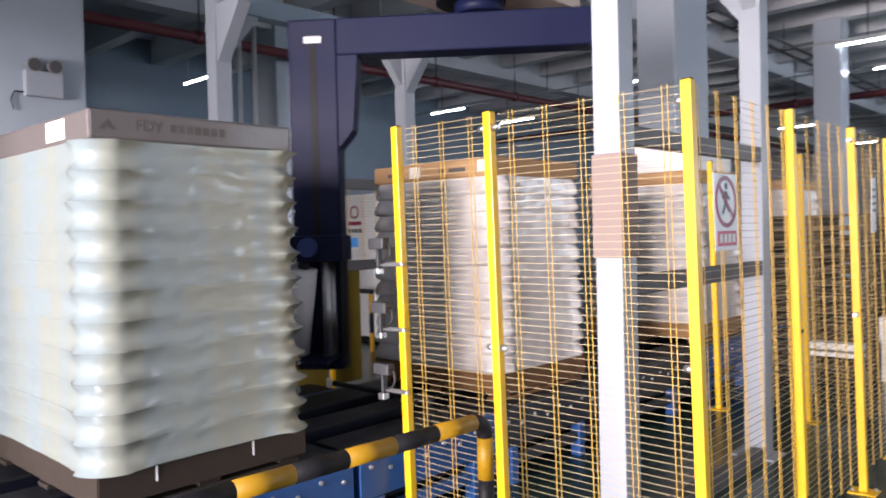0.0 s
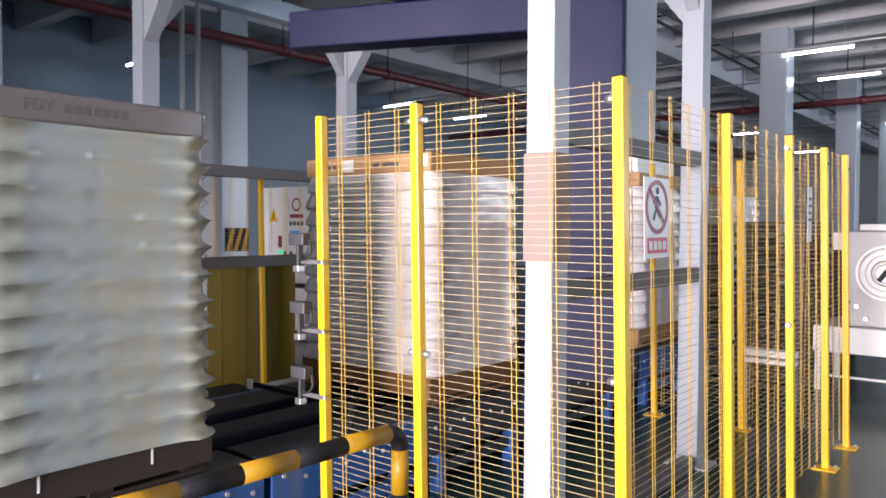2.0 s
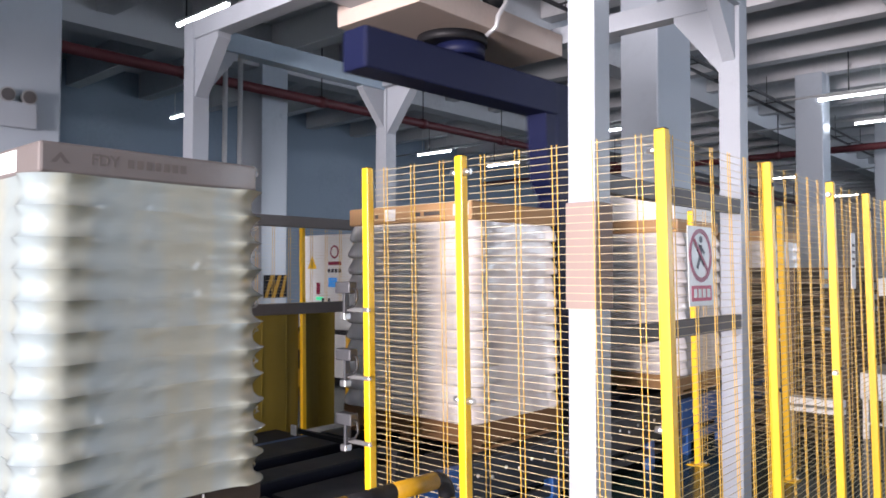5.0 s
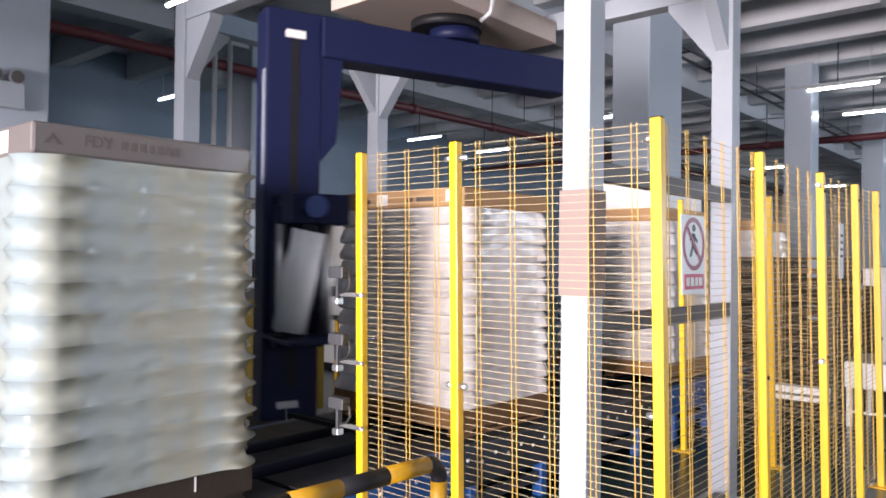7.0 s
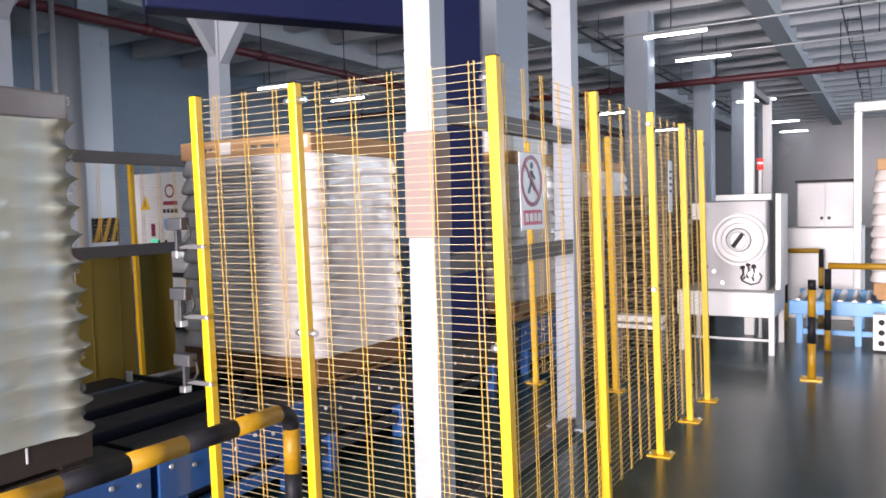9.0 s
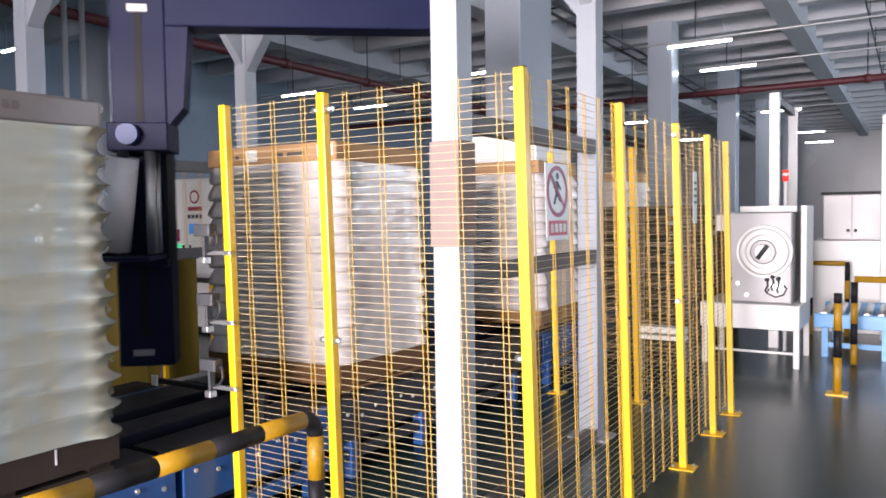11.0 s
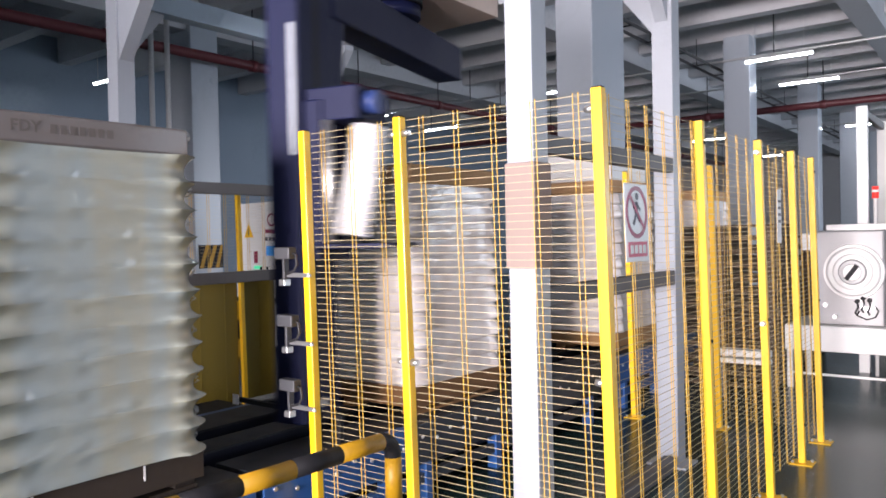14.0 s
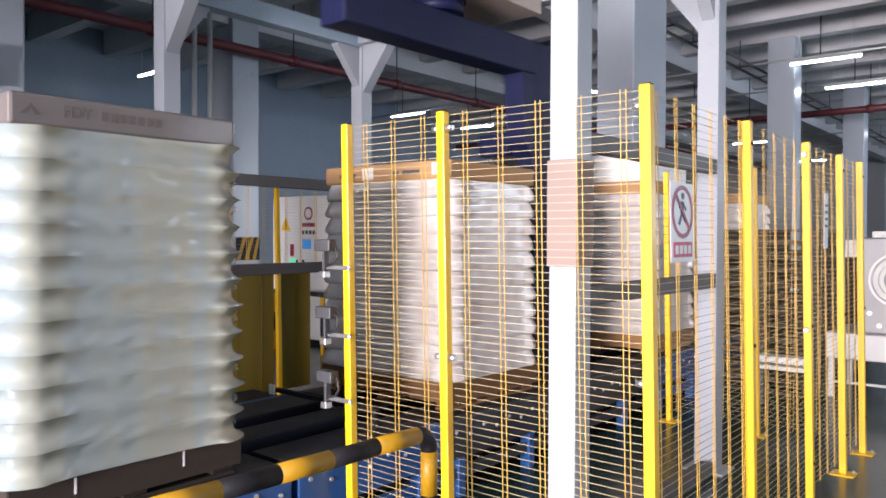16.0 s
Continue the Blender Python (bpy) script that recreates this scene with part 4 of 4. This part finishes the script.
for x, z in ((-0.02, 0.83), (0.03, 0.86), (0.08, 0.84)):
    part("valve", tubes(((x, 5.40, z), (x, 5.35, z), 0.022, 0.017), sides=12), BLACK, wd, "small black valve")
    part("hose", bent_tube([(x, 5.36, z), (x + 0.015, 5.34, z - 0.05), (x - 0.01, 5.35, z - 0.10), (x, 5.39, z - 0.13)], 0.008, 8), CABLE, wd, "black hose")
part("frame_top", boxes((-0.30, 0.22, 5.55, 5.6, 1.481, 1.54), (0.25, 0.30, 5.6, 6.2, 0.6, 1.54), bevel=0.006), WHITE, wd)
part("side_box", boxes((-0.50, -0.385, 5.42, 5.7, 1.30, 1.46), bevel=0.006), WHITE, wd)

gan = thing("lift_gantry", "white two-post lift gantry behind the winding machine", "gantry")
for y in (6.45, 7.9):
    part("post", boxes((-0.16, -0.06, y - 0.04, y + 0.04, 0, 2.76), bevel=0.006), WHITE, gan)
part("top_bar", boxes((-0.14, -0.08, 6.49, 7.86, 2.66, 2.74), bevel=0.004), RAIL_STEEL, gan)
be = thing("signal_beacon", "thin white pole with a red signal beacon", "signal light")
part("pole", tubes(((0.02, 6.3, 0.0), (0.02, 6.3, 1.80), 0.018), sides=10), WHITE, be)
part("beacon", tubes(((0.02, 6.3, 1.80), (0.02, 6.3, 1.92), 0.032), sides=16), RED_GLOW, be, "red lens")
part("cap", tubes(((0.02, 6.3, 1.86), (0.02, 6.3, 1.885), 0.034), sides=16), PAPER, be)

cb = thing("machine_cabinet", "white two-door machine cabinet by the conveyor", "cabinet")
body = part("body", boxes((0.22, 0.86, 8.0, 8.7, 1.12, 1.68), bevel=0.01), SATIN, cb, "satin steel body")
for x0, x1 in ((0.235, 0.535), (0.545, 0.845)):
    part("door", boxes((x0, x1, 7.985, 8.0, 1.135, 1.665), bevel=0.003), SATIN, body)
part("base", boxes((0.12, 0.95, 7.9, 8.8, 0.0, 1.12), bevel=0.01), WHITE, cb)
for x in (0.50, 0.58):
    part("knob", tubes(((x, 7.985, 1.24), (x, 7.955, 1.24), 0.02), sides=10), BLACK, cb)
part("rim", boxes((0.20, 0.88, 7.98, 8.72, 1.681, 1.71)), BLACK, cb)

arch = thing("white_arch", "white tubular arch frame over the conveyor", "frame")
part("leg", boxes((0.86, 0.94, 7.46, 7.56, 0, 2.45), bevel=0.01), WHITE, arch)
part("leg", boxes((2.16, 2.24, 7.46, 7.56, 0, 2.45), bevel=0.01), WHITE, arch)
part("top", boxes((0.86, 2.24, 7.45, 7.57, 2.45, 2.56), bevel=0.02), WHITE, arch)
pallet_load(pose(1.64, 6.75, 0), "bright wrapped pallet load on the side conveyor", CARD, WOOD, 12, 10)

sc = thing("side_conveyor", "light blue roller conveyor across the aisle", "conveyor")
LIGHT_BLUE = pbr("light_blue_conveyor_paint", (0.10, 0.32, 0.62), 0.42, var=0.1, coat=0.2)
part("side_frame", boxes((0.32, 3.2, 6.72 - 0.62, 6.78 - 0.62, 0.30, 0.44), bevel=0.006), LIGHT_BLUE, sc)
part("side_frame", boxes((0.32, 3.2, 7.25, 7.31, 0.30, 0.44), bevel=0.006), LIGHT_BLUE, sc)
for x in (0.42, 0.95, 1.5, 2.1, 2.7, 3.1):
    for y in (6.13, 7.28):
        part("leg", boxes((x - 0.03, x + 0.03, y - 0.03, y + 0.03, 0, 0.30), bevel=0.003), LIGHT_BLUE, sc)
rl = mesh_of("roller", tubes(((0, 6.17, 0), (0, 7.24, 0), 0.036), sides=12), STEEL)
for i in range(22):
    again("roller", rl, sc, pose(0.40 + i * 0.128, 0, 0.414))
part("cross_rail", boxes((0.45, 3.1, 6.115, 6.145, 0.10, 0.15)), LIGHT_BLUE, sc)

sb = thing("perforated_block", "white block with round holes at the aisle edge", "block", at=pose(1.21, 5.85, 0))
part("body", boxes((-0.13, 0.35, 0, 0.2, 0.02, 0.36), bevel=0.006), WHITE, sb)
part("foot", boxes((-0.12, 0.34, 0.01, 0.19, 0, 0.02)), BLACK, sb)
for ix in range(3):
    for iz in range(3):
        part("hole", tubes(((-0.06 + ix * 0.1, 0.001, 0.09 + iz * 0.1), (-0.06 + ix * 0.1, -0.001, 0.09 + iz * 0.1), 0.028), sides=14), BLACK, sb)


def bollard(x, y, height=0.82):
    ob = thing("bollard", "black and yellow striped steel bollard", "bollard", "striped bollards", pose(x, y, 0))
    part("base_plate", boxes((-0.08, 0.08, -0.08, 0.08, 0, 0.01)), YELLOW, ob)
    for z0, z1, paint in ((0.01, 0.30, HAZARD_YELLOW), (0.30, 0.52, BLACK), (0.52, 0.74, HAZARD_YELLOW), (0.74, height, BLACK)):
        part("band", tubes(((0, 0, z0), (0, 0, z1), 0.031), sides=18), paint, ob, "yellow band" if paint is HAZARD_YELLOW else "black band")
    return ob


bollard(0.66, 4.42)
ar = thing("guard_rail", "black and yellow pipe guard rail by the side conveyor", "guard rail")
hazard_pipe(ar, [(0.70, 5.75, 0.01), (0.70, 5.75, 0.80)], 0.03, 0.2, 1)
hazard_pipe(ar, [(0.70, 5.75, 0.83), (2.6, 5.75, 0.83)], 0.03, 0.9, 1)
hazard_pipe(ar, [(2.6, 5.75, 0.01), (2.6, 5.75, 0.80)], 0.03, 0.2, 1)
ar2 = thing("guard_rail", "black and yellow pipe guard rail by the white cabinet", "guard rail")
hazard_pipe(ar2, [(0.15, 7.6, 0.86), (0.50, 7.6, 0.86)], 0.028, 0.5, 1)
hazard_pipe(ar2, [(0.52, 7.6, 0.01), (0.52, 7.6, 0.88)], 0.028, 0.2, 1)
hazard_pipe(ar2, [(0.13, 7.6, 0.01), (0.13, 7.6, 0.88)], 0.028, 0.2, 1)


# ---- what moves ----
def motions():
    turn, rate = -76.4, 98.13
    walk(arm, [(0.2 * i, pose(CX + 0.045, CY + 0.032, 0, 0, 0, turn - rate * (0.2 * i - 3.0))) for i in range(81)])
    walk(carriage, [(t, pose(ARM_R - 0.02, 0.097, z)) for t, z in ((0, 1.02), (4, 1.21), (8, 1.46), (12, 1.68), (14, 1.81), (16, 1.82))])


motions()
